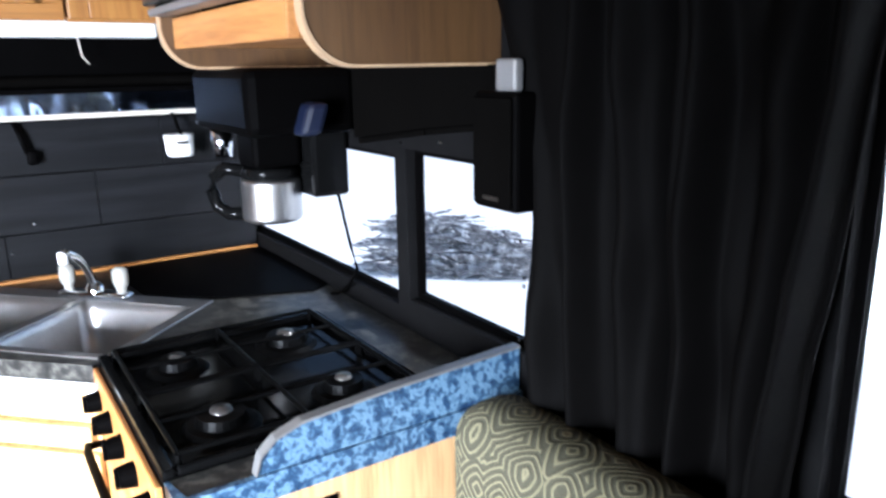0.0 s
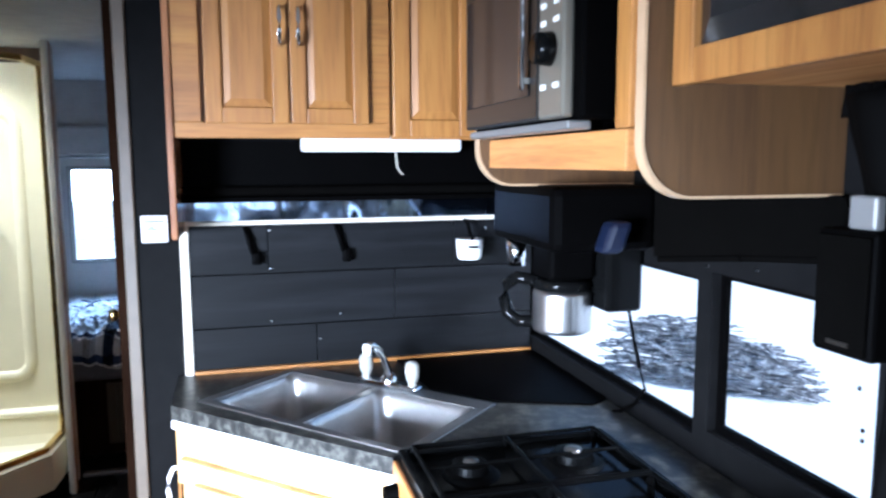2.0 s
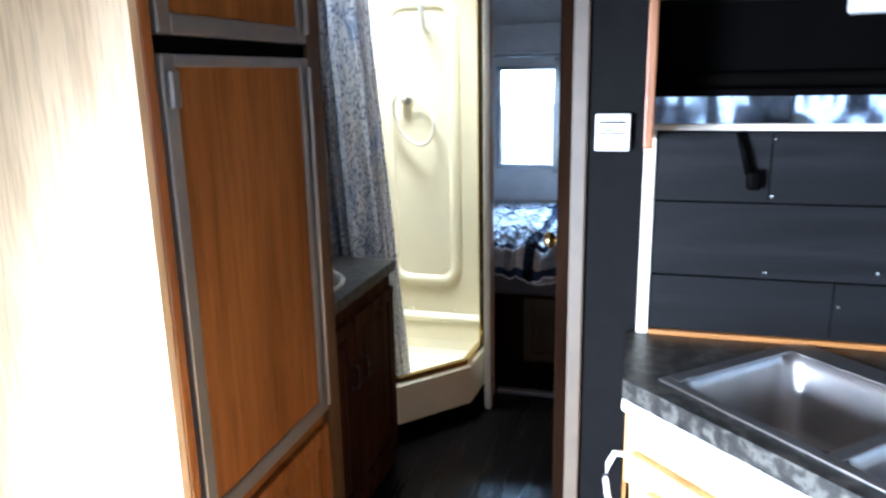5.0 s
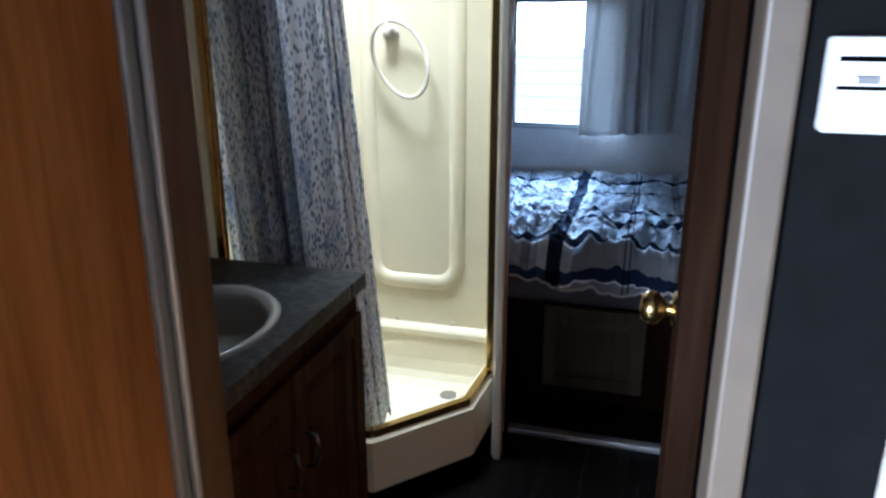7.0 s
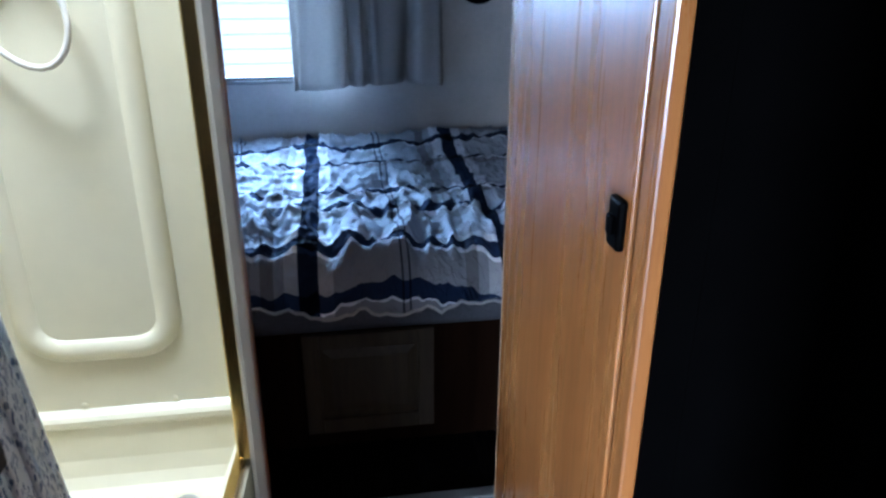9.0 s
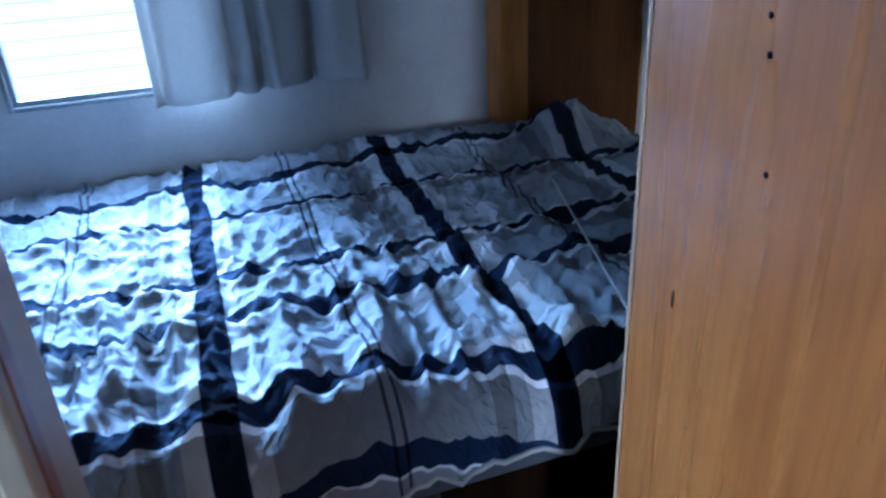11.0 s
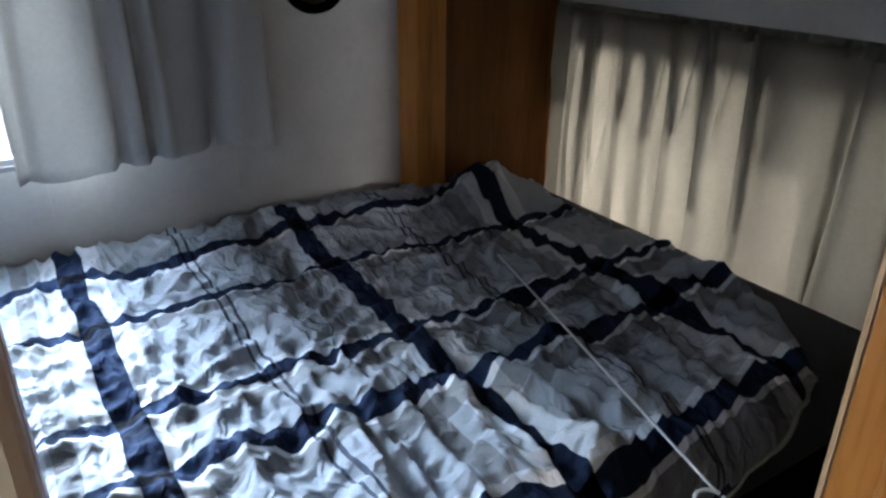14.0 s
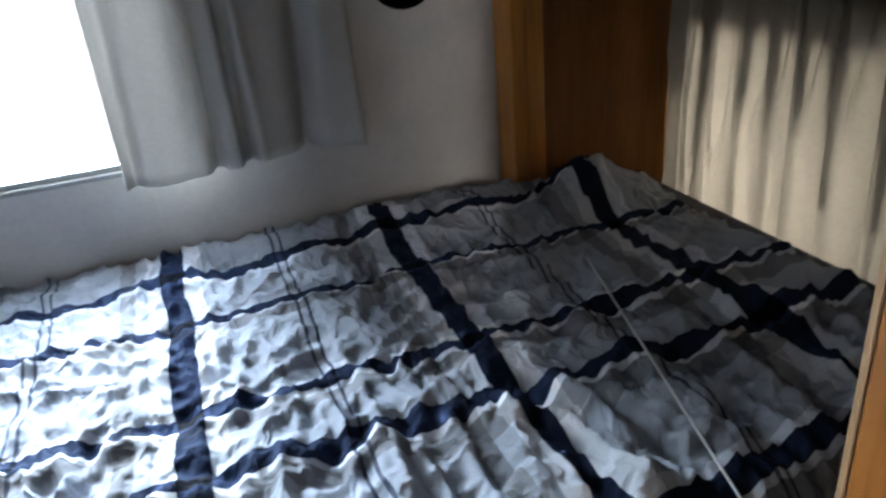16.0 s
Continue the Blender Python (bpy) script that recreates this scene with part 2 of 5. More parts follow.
def pipe(bm, pts, r, n=8):
    """Adds a bent tube through pts."""
    pts = [Vector(p) for p in pts]
    rings = []
    for i, p in enumerate(pts):
        d = (pts[min(i + 1, len(pts) - 1)] - pts[max(i - 1, 0)]).normalized()
        q = d.to_track_quat("Z", "Y")
        rings.append([bm.verts.new(p + q @ Vector((r * math.cos(a), r * math.sin(a), 0))) for a in (2 * math.pi * k / n for k in range(n))])
    for s0, s1 in zip(rings, rings[1:]):
        for k in range(n):
            bm.faces.new((s0[k], s0[(k + 1) % n], s1[(k + 1) % n], s1[k]))
    bm.faces.new(rings[0][::-1])
    bm.faces.new(rings[-1])
    return bm


def prism(bm, outline, z0, z1, axis="z"):
    """Adds an upright block over a closed outline of (u, v); axis says along which axis it is drawn out."""
    def at(u, v, w):
        return {"z": (u, v, w), "y": (u, w, v), "x": (w, u, v)}[axis]
    lo, hi = [bm.verts.new(at(u, v, z0)) for u, v in outline], [bm.verts.new(at(u, v, z1)) for u, v in outline]
    n = len(outline)
    fs = [bm.faces.new(lo), bm.faces.new(hi)] + [bm.faces.new((lo[i], lo[(i + 1) % n], hi[(i + 1) % n], hi[i])) for i in range(n)]
    bmesh.ops.recalc_face_normals(bm, faces=fs)
    return bm


def turned(bm, profile, m=None, n=32):
    """Adds a body of revolution about z from a profile of (radius, height)."""
    rings = [[bm.verts.new((r * math.cos(2 * math.pi * k / n), r * math.sin(2 * math.pi * k / n), z)) for k in range(n)] for r, z in profile]
    for s0, s1 in zip(rings, rings[1:]):
        for k in range(n):
            bm.faces.new((s0[k], s0[(k + 1) % n], s1[(k + 1) % n], s1[k]))
    if m is not None:
        bmesh.ops.transform(bm, matrix=m, verts=[v for ring in rings for v in ring])
    return bm


def part(name, bm, mat, parent=None, label="", smooth=False, weld=0.0):
    """Links a bmesh as one mesh object, under parent where one is given."""
    if weld:
        bmesh.ops.remove_doubles(bm, verts=bm.verts, dist=weld)
    me = bpy.data.meshes.new(name)
    if smooth:
        for f in bm.faces:
            f.smooth = True
    bm.to_mesh(me)
    bm.free()
    me.materials.append(mat)
    ob = new(name, me)
    if parent is not None:
        ob.parent = parent
    if label:
        ob["label"] = label
    return ob


def thing(name, label, category, group=""):
    return tagged(new(name), label, category, group)


def setting(name, bm, mat, label, parent=None):
    ob = part(name, bm, mat, parent)
    return tagged(ob, label, name.split("_")[0], kind="structure") if parent is None else ob


def B():
    return bmesh.new()


def cabinet_door(parent, x0, x1, z0, z1, m, mat=None, mat2=None, handle=None, name="door", pull=None):
    """A raised-panel door, built in x and z, facing -y, moved by m; with rails, stiles and an inner panel."""
    t, fw = 0.018, min(0.045, (x1 - x0) * 0.2)
    i, j = fw - 0.004, fw + min(0.03, (x1 - x0) * 0.1)
    bm = B()
    rings = []
    for g, y in ((i, 0.0), (i, -0.005), (j, -t + 0.003)):
        rings.append([bm.verts.new((u, y, v)) for u, v in ((x0 + g, z0 + g), (x1 - g, z0 + g), (x1 - g, z1 - g), (x0 + g, z1 - g))])
    bm.faces.new(rings[0])
    bm.faces.new(rings[2])
    for r0, r1 in zip(rings, rings[1:]):
        for k in range(4):
            bm.faces.new((r0[k], r0[(k + 1) % 4], r1[(k + 1) % 4], r1[k]))
    bmesh.ops.recalc_face_normals(bm, faces=bm.faces)
    bmesh.ops.transform(bm, matrix=m, verts=bm.verts)
    d = part(name, bm, mat2 or mat or OAK, parent)
    for piece, a in (("stile", (x0, z0, x0 + fw, z1)), ("stile", (x1 - fw, z0, x1, z1)), ("rail", (x0 + fw, z0, x1 - fw, z0 + fw)), ("rail", (x0 + fw, z1 - fw, x1 - fw, z1))):
        bm = B()
        box(bm, a[0], -t, a[1], a[2], -0.0004, a[3], 0.003)
        bmesh.ops.transform(bm, matrix=m, verts=bm.verts)
        part(piece, bm, mat or OAK, d)
    if handle:
        hx, hz, hl, vertical = handle
        bm = B()
        e = Vector((0, 0, hl / 2)) if vertical else Vector((hl / 2, 0, 0))
        c = Vector((hx, -t, hz))
        pts = [c - e, c - e * 0.9 + Vector((0, -0.022, 0)), c - e * 0.3 + Vector((0, -0.028, 0)), c + e * 0.3 + Vector((0, -0.028, 0)), c + e * 0.9 + Vector((0, -0.022, 0)), c + e]
        pipe(bm, pts, 0.005)
        bmesh.ops.transform(bm, matrix=m, verts=bm.verts)
        part("handle", bm, pull or CHROME, d, "metal pull handle", True)
    return d


def drape(bm, u0, u1, z0, z1, place, folds=9, depth=0.03, seed=1, nu=90, nz=24, gather=0.35, flare=1.0, thick=0.003, sharp=False):
    """A hanging cloth between u0 and u1: place(u, out, z) sets a point, out being the depth of the fold."""
    rnd = random.Random(seed)
    ph = [rnd.uniform(0, 6.28) for _ in range(5)]
    rows = []
    for j in range(nz + 1):
        g = j / nz
        row = []
        for i in range(nu + 1):
            f = i / nu
            w = f + 0.35 / folds * (math.sin(2 * math.pi * f * 1.7 + ph[0]) + 0.5 * math.sin(2 * math.pi * f * 3.1 + ph[1] + g * 1.2))
            a = depth * (gather + (flare - gather) * g)
            out = a * (math.sin(2 * math.pi * folds * w + ph[2]) + 0.35 * math.sin(2 * math.pi * folds * 2.3 * w + ph[3] + g * 2) * (1 - 0.5 * g))
            if sharp:
                q = folds * w + 0.22 * math.sin(2 * math.pi * f * 2.6 + ph[1]) + 0.12 * math.sin(2 * math.pi * f * 5.3 + ph[3] + 0.8 * g)
                out = 1.6 * a * (abs(math.sin(math.pi * q)) ** 0.45 - 0.7) * (0.6 + 0.4 * math.sin(2 * math.pi * f * 1.3 + ph[0]))
            out += 0.4 * depth * math.sin(2.4 * g + 5 * f + ph[4])
            row.append(bm.verts.new(place(u0 + (u1 - u0) * f, out, z1 + (z0 - z1) * g)))
        rows.append(row)
    for r0, r1 in zip(rows, rows[1:]):
        for i in range(nu):
            bm.faces.new((r0[i], r0[i + 1], r1[i + 1], r1[i]))
    bmesh.ops.recalc_face_normals(bm, faces=bm.faces)
    if thick:
        bmesh.ops.solidify(bm, geom=bm.faces[:], thickness=thick)
    return bm

# ---- the shell: floor, walls, ceiling ----
XR, XL, YB, YK, YF, TOP = 1.455, -0.92, -2.6, 1.963, 4.95, 2.0
T = 0.05

bm = B()
box(bm, XL - T, YB - T, -0.06, XR + T, YF + T, 0)
setting("floor", bm, FLOOR, "dark vinyl plank floor of the trailer")
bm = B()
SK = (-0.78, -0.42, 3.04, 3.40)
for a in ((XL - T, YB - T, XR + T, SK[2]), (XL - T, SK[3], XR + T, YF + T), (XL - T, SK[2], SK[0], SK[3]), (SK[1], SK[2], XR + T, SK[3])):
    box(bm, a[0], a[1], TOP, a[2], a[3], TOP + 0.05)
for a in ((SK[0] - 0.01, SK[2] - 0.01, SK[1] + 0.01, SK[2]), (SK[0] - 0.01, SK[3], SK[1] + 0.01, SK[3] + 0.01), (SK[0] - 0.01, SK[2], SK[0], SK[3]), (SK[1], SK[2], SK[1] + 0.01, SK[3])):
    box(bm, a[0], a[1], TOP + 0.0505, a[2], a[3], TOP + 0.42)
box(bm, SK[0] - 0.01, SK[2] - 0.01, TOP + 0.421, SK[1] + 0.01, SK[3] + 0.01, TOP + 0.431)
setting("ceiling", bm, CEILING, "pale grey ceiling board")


def wall_with_holes(name, label, mat, axis, at, thick, u0, u1, holes):
    """A wall at x or y = at, from u0 to u1, floor to ceiling, with holes (ua, ub, za, zb)."""
    bm = B()
    us = sorted({u0, u1, *(h[0] for h in holes), *(h[1] for h in holes)})
    for a, b in zip(us, us[1:]):
        zs, mid = [0.0], (a + b) / 2
        for h in sorted(holes, key=lambda q: q[2]):
            if h[0] < mid < h[1]:
                zs += [h[2], h[3]]
        zs.append(TOP)
        for k in range(0, len(zs), 2):
            if zs[k + 1] - zs[k] > 1e-4:
                if axis == "x":
                    box(bm, at, a, zs[k], at + thick, b, zs[k + 1])
                else:
                    box(bm, a, at, zs[k], b, at + thick, zs[k + 1])
    return setting(name, bm, mat, label)


KW1, KW2 = (1.10, 2.015, 0.943, 1.262), (0.670, 1.056, 0.966, 1.277)
LW = (-1.02, 0.185, 0.95, 1.585)
BW = (3.85, 4.80, 0.50, 1.0)
wall_with_holes("wall_right", "charcoal painted side wall with kitchen windows", CHARCOAL, "x", XR, 0.022, YB, YK + 0.06, [KW1, KW2, LW])
wall_with_holes("wall_right_bedroom", "pale side wall behind the bedroom curtain", WHITE_WALL, "x", XR, T, YK + 0.06, YF, [BW])
wall_with_holes("wall_left", "pale side wall with entry opening", WHITE_WALL, "x", XL - T, T, YB, YF, [(-0.75, 0.05, 0.5, 1.85)])
wall_with_holes("wall_back", "pale front wall of the lounge with a window", WHITE_WALL, "y", YB - T, T, XL - T, XR + T, [(-0.7, 0.9, 0.95, 1.75)])
FW = (-0.475, 0.02, 0.86, 1.455)
wall_with_holes("wall_bedroom_end", "grey bedroom end wall with a window", GREY_WALL, "y", YF, T, XL - T, XR + T, [FW])
for sx0, z0s, z1s in ((0.350, 0.45, TOP), (-0.080, 0.45, 0.846)):
    bm = B()
    box(bm, sx0 - 0.0012, YF - 0.0007, z0s, sx0 + 0.0012, YF, z1s)
    part("seam", bm, CREAM_TRIM, bpy.data.objects["wall_bedroom_end"])
# partition behind the kitchen, with the charcoal post at its hall end
bm = B()
box(bm, 0.318, YK, 0, XR, YK + 0.06, TOP)
setting("wall_kitchen_partition", bm, CHARCOAL, "charcoal painted partition behind the sink")
bm = B()
box(bm, 0.286, YK - 0.012, 0, 0.3175, YK + 0.072, TOP, 0.004)
setting("trim_hall_opening", bm, POST_TAN, "worn brown wooden trim along the hall opening")
# bedroom partition: shower side and right side, opening between
bm = B()
box(bm, XL, 3.585, 0, -0.236, 3.60, TOP)
setting("wall_bedroom_partition_left", bm, SIDE_BROWN, "brown veneer partition between shower and bedroom")
bm = B()
box(bm, 0.373, 3.335, 0, XR, 3.382, TOP)
setting("wall_bedroom_partition_right", bm, SIDE_BROWN, "brown veneer partition beside the bedroom door")
bm = B()
box(bm, -0.205, 3.33, 0, -0.181, 3.352, TOP, 0.004)
box(bm, -0.2135, 3.3525, 0, -0.2055, 3.38, TOP)
box(bm, -0.2135, 3.3805, 0, -0.203, 3.515, TOP)
setting("trim_bedroom_jamb", bm, CREAM_TRIM, "cream door jamb of the bedroom opening")
bm = B()
box(bm, -0.205, 3.3525, 0, -0.181, 3.38, TOP, 0.003)
setting("trim_bedroom_jamb_inner", bm, OAK_DOOR, "oak inner edge of the bedroom jamb")
bm = B()
box(bm, -0.189, 3.50, 0.0, 0.46, 3.54, 0.022, 0.006)
setting("trim_threshold", bm, ALU, "grey metal threshold strip at the bedroom")
# hall side: toilet room walls, coloured black to hold the unlit darkness
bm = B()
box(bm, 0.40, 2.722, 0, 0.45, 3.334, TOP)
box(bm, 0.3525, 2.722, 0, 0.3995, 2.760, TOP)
setting("wall_hall_right", bm, BLACK, "wall beside the hall doorway, black standing for its darkness")
bm = B()
box(bm, 0.330, 2.722, 0, 0.352, 2.760, TOP, 0.004)
setting("trim_hall_door_jamb", bm, OAK_DOOR, "oak door jamb in the hall")
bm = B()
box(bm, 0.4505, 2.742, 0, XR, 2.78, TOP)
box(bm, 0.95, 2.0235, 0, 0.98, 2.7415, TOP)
setting("wall_toilet_room", bm, BLACK, "toilet room walls, the unlit darkness put into their colour")
bm = B()
box(bm, XL + 0.0005, 2.0505, 0.791, XL + 0.006, 2.915, TOP)
setting("wall_vanity_panel", bm, SHOWER, "cream wall panel above the vanity")

# ---- kitchen: wall planks, ledge, rail ----
PW, PE = 0.452, 1.448
for k, (z0, z1, cuts) in enumerate(((0.912, 1.026, (0.79,)), (1.029, 1.176, (1.02,)), (1.179, 1.312, (0.66, 1.2)))):
    ends = [PW, *cuts, PE]
    for a, b in zip(ends, ends[1:]):
        bm = B()
        box(bm, a + 0.001, YK - 0.012, z0, b - 0.001, YK - 0.0005, z1, 0.0009, 1)
        part("plank", bm, PLANK, bpy.data.objects["wall_kitchen_partition"])
bm = B()
box(bm, PW, YK - 0.022, 0.900, PE, YK - 0.0005, 0.911, 0.003)
setting("trim_plank_ledge", bm, OAK_X, "thin oak strip under the planks")
bm = B()
box(bm, 0.428, YK - 0.02, 0.90, 0.451, YK - 0.0005, 1.315, 0.003)
setting("trim_plank_side", bm, CREAM_TRIM, "cream upright strip beside the planks")
bm = B()
box(bm, 0.43, YK - 0.018, 1.315, PE, YK - 0.0005, 1.328, 0.003)
setting("trim_plank_rail", bm, CREAM_TRIM, "cream rail above the planks")

foil = thing("mirror_strip", "crinkled mirror strip under the black valance", "trim")
bm = B()
n = 80
for i in range(n + 1):
    x = 0.43 + (1.43 - 0.43) * i / n
    for j in range(5):
        z = 1.3285 + 0.05 * j / 4
        bm.verts.new((x, YK - 0.02 - 0.008 * noise.noise((x * 6, z * 9, 0)) - 0.003 * noise.noise((x * 24, z * 16, 3)), z))
bm.verts.ensure_lookup_table()
for i in range(n):
    for j in range(4):
        bm.faces.new([bm.verts[q] for q in (i * 5 + j, (i + 1) * 5 + j, (i + 1) * 5 + j + 1, i * 5 + j + 1)])
part("strip", bm, FOIL, foil, "reflective strip with the windows' blue in its colour", True)
bm = B()
box(bm, 0.43, YK - 0.012, 1.3285, 1.43, YK - 0.001, 1.379)
part("backing", bm, BLACK, foil)

val = thing("valance", "black padded valance below the wall cabinets", "valance")
bm = B()
prism(bm, [(YK - 0.001, 1.380), (YK - 0.05, 1.380), (YK - 0.052, 1.392), (YK - 0.03, 1.402), (YK - 0.03, 1.543), (YK - 0.001, 1.543)], 0.43, 1.43, "x")
part("board", bm, BLACK, val)
bm = B()
rod(bm, (0.43, YK - 0.048, 1.41), (1.43, YK - 0.048, 1.41), 0.013)
part("roll", bm, BLACK_CLOTH, val, "rolled black shade")

for hx, hl in ((0.62, 0.10), (0.87, 0.10)):
    hk = thing("utensil", "small black utensil hanging from the rail", "utensil", "hanging utensils")
    bm = B()
    pipe(bm, [(hx - 0.02, YK - 0.02, 1.312), (hx - 0.012, YK - 0.03, 1.28), (hx, YK - 0.03, 1.235)], 0.007)
    part("handle", bm, BLACK, hk, smooth=True)
    bm = B()
    box(bm, hx - 0.004, YK - 0.038, 1.205, hx + 0.022, YK - 0.024, 1.242, 0.006)
    part("head", bm, BLACK, hk, smooth=True)
mug = thing("cup", "white measuring cup hanging from a dark hook", "cup")
bm = B()
turned(bm, [(0.0, 1.203), (0.032, 1.203), (0.036, 1.21), (0.040, 1.262), (0.037, 1.262), (0.033, 1.212), (0.0, 1.21)], Matrix.Translation((1.235, YK - 0.06, 0)), 24)
part("bowl", bm, WHITE_PLASTIC, mug, smooth=True)
bm = B()
pipe(bm, [(1.232, YK - 0.02, 1.315), (1.234, YK - 0.05, 1.305), (1.234, YK - 0.06, 1.285), (1.236, YK - 0.092, 1.262)], 0.005)
part("hook", bm, BLACK, mug, smooth=True)
bm = B()
box(bm, 1.218, YK - 0.101, 1.238, 1.25, YK - 0.099, 1.246)
part("print", bm, BLACK, mug, "dark printed bar")

# screws in the planks and in the window wall
for sx, sz in ((0.665, 1.298), (0.665, 1.19), (0.665, 1.04), (0.86, 1.05), (0.80, 0.98), (1.30, 1.29)):
    s = thing("screw", "small bright screw head in the planks", "screw", "wall screws")
    bm = B()
    turned(bm, [(0.004, 0.0), (0.0035, 0.0015), (0.0, 0.002)], pose(sx, YK - 0.0121, sz, 90), 10)
    part("head", bm, CHROME, s)
for sy, sz in ((0.70, 1.16), (0.69, 1.10), (0.69, 1.085), (1.07, 1.288), (0.70, 0.99), (0.93, 1.30)):
    s = thing("screw", "small bright screw head in the window wall", "screw", "wall screws")
    bm = B()
    turned(bm, [(0.004, 0.0), (0.0035, 0.0015), (0.0, 0.002)], pose(XR - 0.0005, sy, sz, 0, -90), 10)
    part("head", bm, CHROME, s)

# ---- wall cabinets over the sink ----
up = thing("wall_cabinet", "honey oak wall cabinet with panelled doors over the sink", "cabinet")
bm = B()
box(bm, 0.444, 1.766, 1.556, 1.454, YK - 0.0005, TOP - 0.002)
part("body", bm, OAK, up)
bm = B()
box(bm, 0.444, 1.7485, 1.547, 0.972, 1.765, 1.585, 0.002)
box(bm, 0.444, 1.7485, 1.585, 0.508, 1.765, TOP - 0.002, 0.002)
box(bm, 0.89, 1.7485, 1.585, 0.972, 1.765, TOP - 0.002, 0.002)
part("face_frame", bm, OAK_X, up)
M1 = Matrix.Translation((0, 1.748, 0))
cabinet_door(up, 0.519, 0.717, 1.582, 1.97, M1, handle=(0.697, 1.815, 0.09, True))
cabinet_door(up, 0.722, 0.915, 1.582, 1.97, M1, handle=(0.742, 1.815, 0.09, True))
cabinet_door(up, 0.978, 1.20, 1.551, 1.97, M1, handle=(1.188, 1.815, 0.09, True))
bm = B()
box(bm, 0.975, 1.7485, 1.545, 1.215, 1.765, 1.556, 0.002)
part("lower_rail", bm, OAK_X, up)
bm = B()
box(bm, 0.428, 1.74, 1.30, 0.4435, YK - 0.0005, TOP - 0.002, 0.003)
part("side_panel", bm, GLOSS_EDGE, up, "glossy copper-brown end panel")

ul = thing("strip_light", "white under-cabinet strip light", "lamp")
bm = B()
box(bm, 0.755, YK - 0.10, 1.515, 1.20, YK - 0.032, 1.5555, 0.008)
part("diffuser", bm, WHITE_PLASTIC, ul, smooth=False)
bm = B()
pipe(bm, [(1.01, YK - 0.095, 1.516), (1.015, YK - 0.095, 1.47), (1.03, YK - 0.09, 1.452)], 0.002)
part("cord", bm, CREAM_TRIM, ul, "thin pull cord")

# ---- microwave cabinet on the window wall ----
def curved_side(y0, y1, x_front, z_low, r=0.075):
    """Outline of an end panel whose lower front corner is rounded."""
    pts = [(1.454, z_low), (x_front + r, z_low)]
    pts += [(x_front + r - r * math.sin(a), z_low + r - r * math.cos(a)) for a in (math.pi / 2 * k / 8 for k in range(1, 9))]
    pts += [(x_front, TOP - 0.002), (1.454, TOP - 0.002)]
    bm = B()
    prism(bm, pts, y0, y1, "y")
    return bm


mc = thing("microwave_cabinet", "open oak cabinet niche with rounded brown end panels", "cabinet")
part("end_panel", curved_side(0.752, 0.768, 1.122, 1.437), SIDE_BROWN, mc, "dark brown veneer end panel")
part("end_panel", curved_side(1.352, 1.368, 1.085, 1.437), SIDE_BROWN, mc, "dark brown veneer end panel")
for y0, y1, xf in ((0.750, 0.770, 1.122), (1.350, 1.370, 1.085)):
    r, bm = 0.075, B()
    pts = [(xf + r - (r + 0.002) * math.sin(a), 1.437 + r - (r + 0.002) * math.cos(a)) for a in (math.pi / 2 * k / 8 for k in range(0, 9))]
    pts = [(1.452, 1.435)] + pts + [(xf - 0.002, TOP - 0.004)]
    inner = [(x + 0.004 * (1 if x < xf + r else 0), z + (0.004 if z < 1.437 + r else 0)) for x, z in pts]
    prism(bm, pts + inner[::-1], y0, y1, "y")
    part("edge_band", bm, EDGE_TAN, mc, "pale glossy edge band")
bm = B()
box(bm, 1.128, 0.770, 1.475, 1.454, 1.350, 1.490)
part("shelf", bm, OAK_Y, mc)
bm = B()
box(bm, 1.108, 0.771, 1.474, 1.127, 1.349, 1.532, 0.003)
part("front_rail", bm, OAK_Y, mc, "honey oak front rail")
bm = B()
box(bm, 1.112, 0.771, 1.533, 1.127, 0.812, TOP - 0.002, 0.003)
part("stile", bm, OAK, mc)

mw = thing("microwave", "black and bronze microwave oven in the oak niche", "microwave")
bm = B()
box(bm, 1.075, 0.842, 1.548, 1.42, 1.346, 1.83, 0.006)
part("body", bm, BLACK, mw)
bm = B()
box(bm, 1.055, 0.96, 1.552, 1.0745, 1.346, 1.826, 0.005)
part("door", bm, BRONZE, mw)
bm = B()
box(bm, 1.052, 0.99, 1.592, 1.0545, 1.325, 1.80, 0.001)
part("window", bm, GLASS_BLACK, mw, "dark glossy window")
bm = B()
box(bm, 1.055, 0.865, 1.552, 1.0745, 0.956, 1.826, 0.005)
panel = part("control_panel", bm, CHAMPAGNE, mw, "champagne control panel")
bm = B()
rod(bm, (1.055, 0.910, 1.655), (1.030, 0.910, 1.655), 0.026, 0.023, 24)
part("dial", bm, BLACK_GLOSS, panel, "round black dial", True)
for k in range(6):
    for sy in (0.886, 0.934):
        bm = B()
        z = 1.60 + (0 if k == 0 else 0.095 + 0.026 * (k - 1))
        box(bm, 1.0525, sy - 0.008, z - 0.004, 1.0548, sy + 0.008, z + 0.004)
        part("button", bm, WHITE_PLASTIC, panel)
bm = B()
box(bm, 1.032, 0.975, 1.60, 1.040, 0.985, 1.79, 0.003)
box(bm, 1.036, 0.977, 1.61, 1.055, 0.983, 1.62)
box(bm, 1.036, 0.977, 1.77, 1.055, 0.983, 1.78)
part("handle", bm, CHROME, mw)
for fy in (0.9, 1.28):
    bm = B()
    box(bm, 1.15, fy, 1.4905, 1.40, fy + 0.02, 1.5475)
    part("foot", bm, BLACK, mw)
bm = B()
box(bm, 1.062, 0.86, 1.534, 1.10, 1.34, 1.5475, 0.003)
part("vent_strip", bm, ALU, mw)

rc = thing("wall_cabinet", "honey oak wall cabinet above the side curtain", "cabinet")
bm = B()
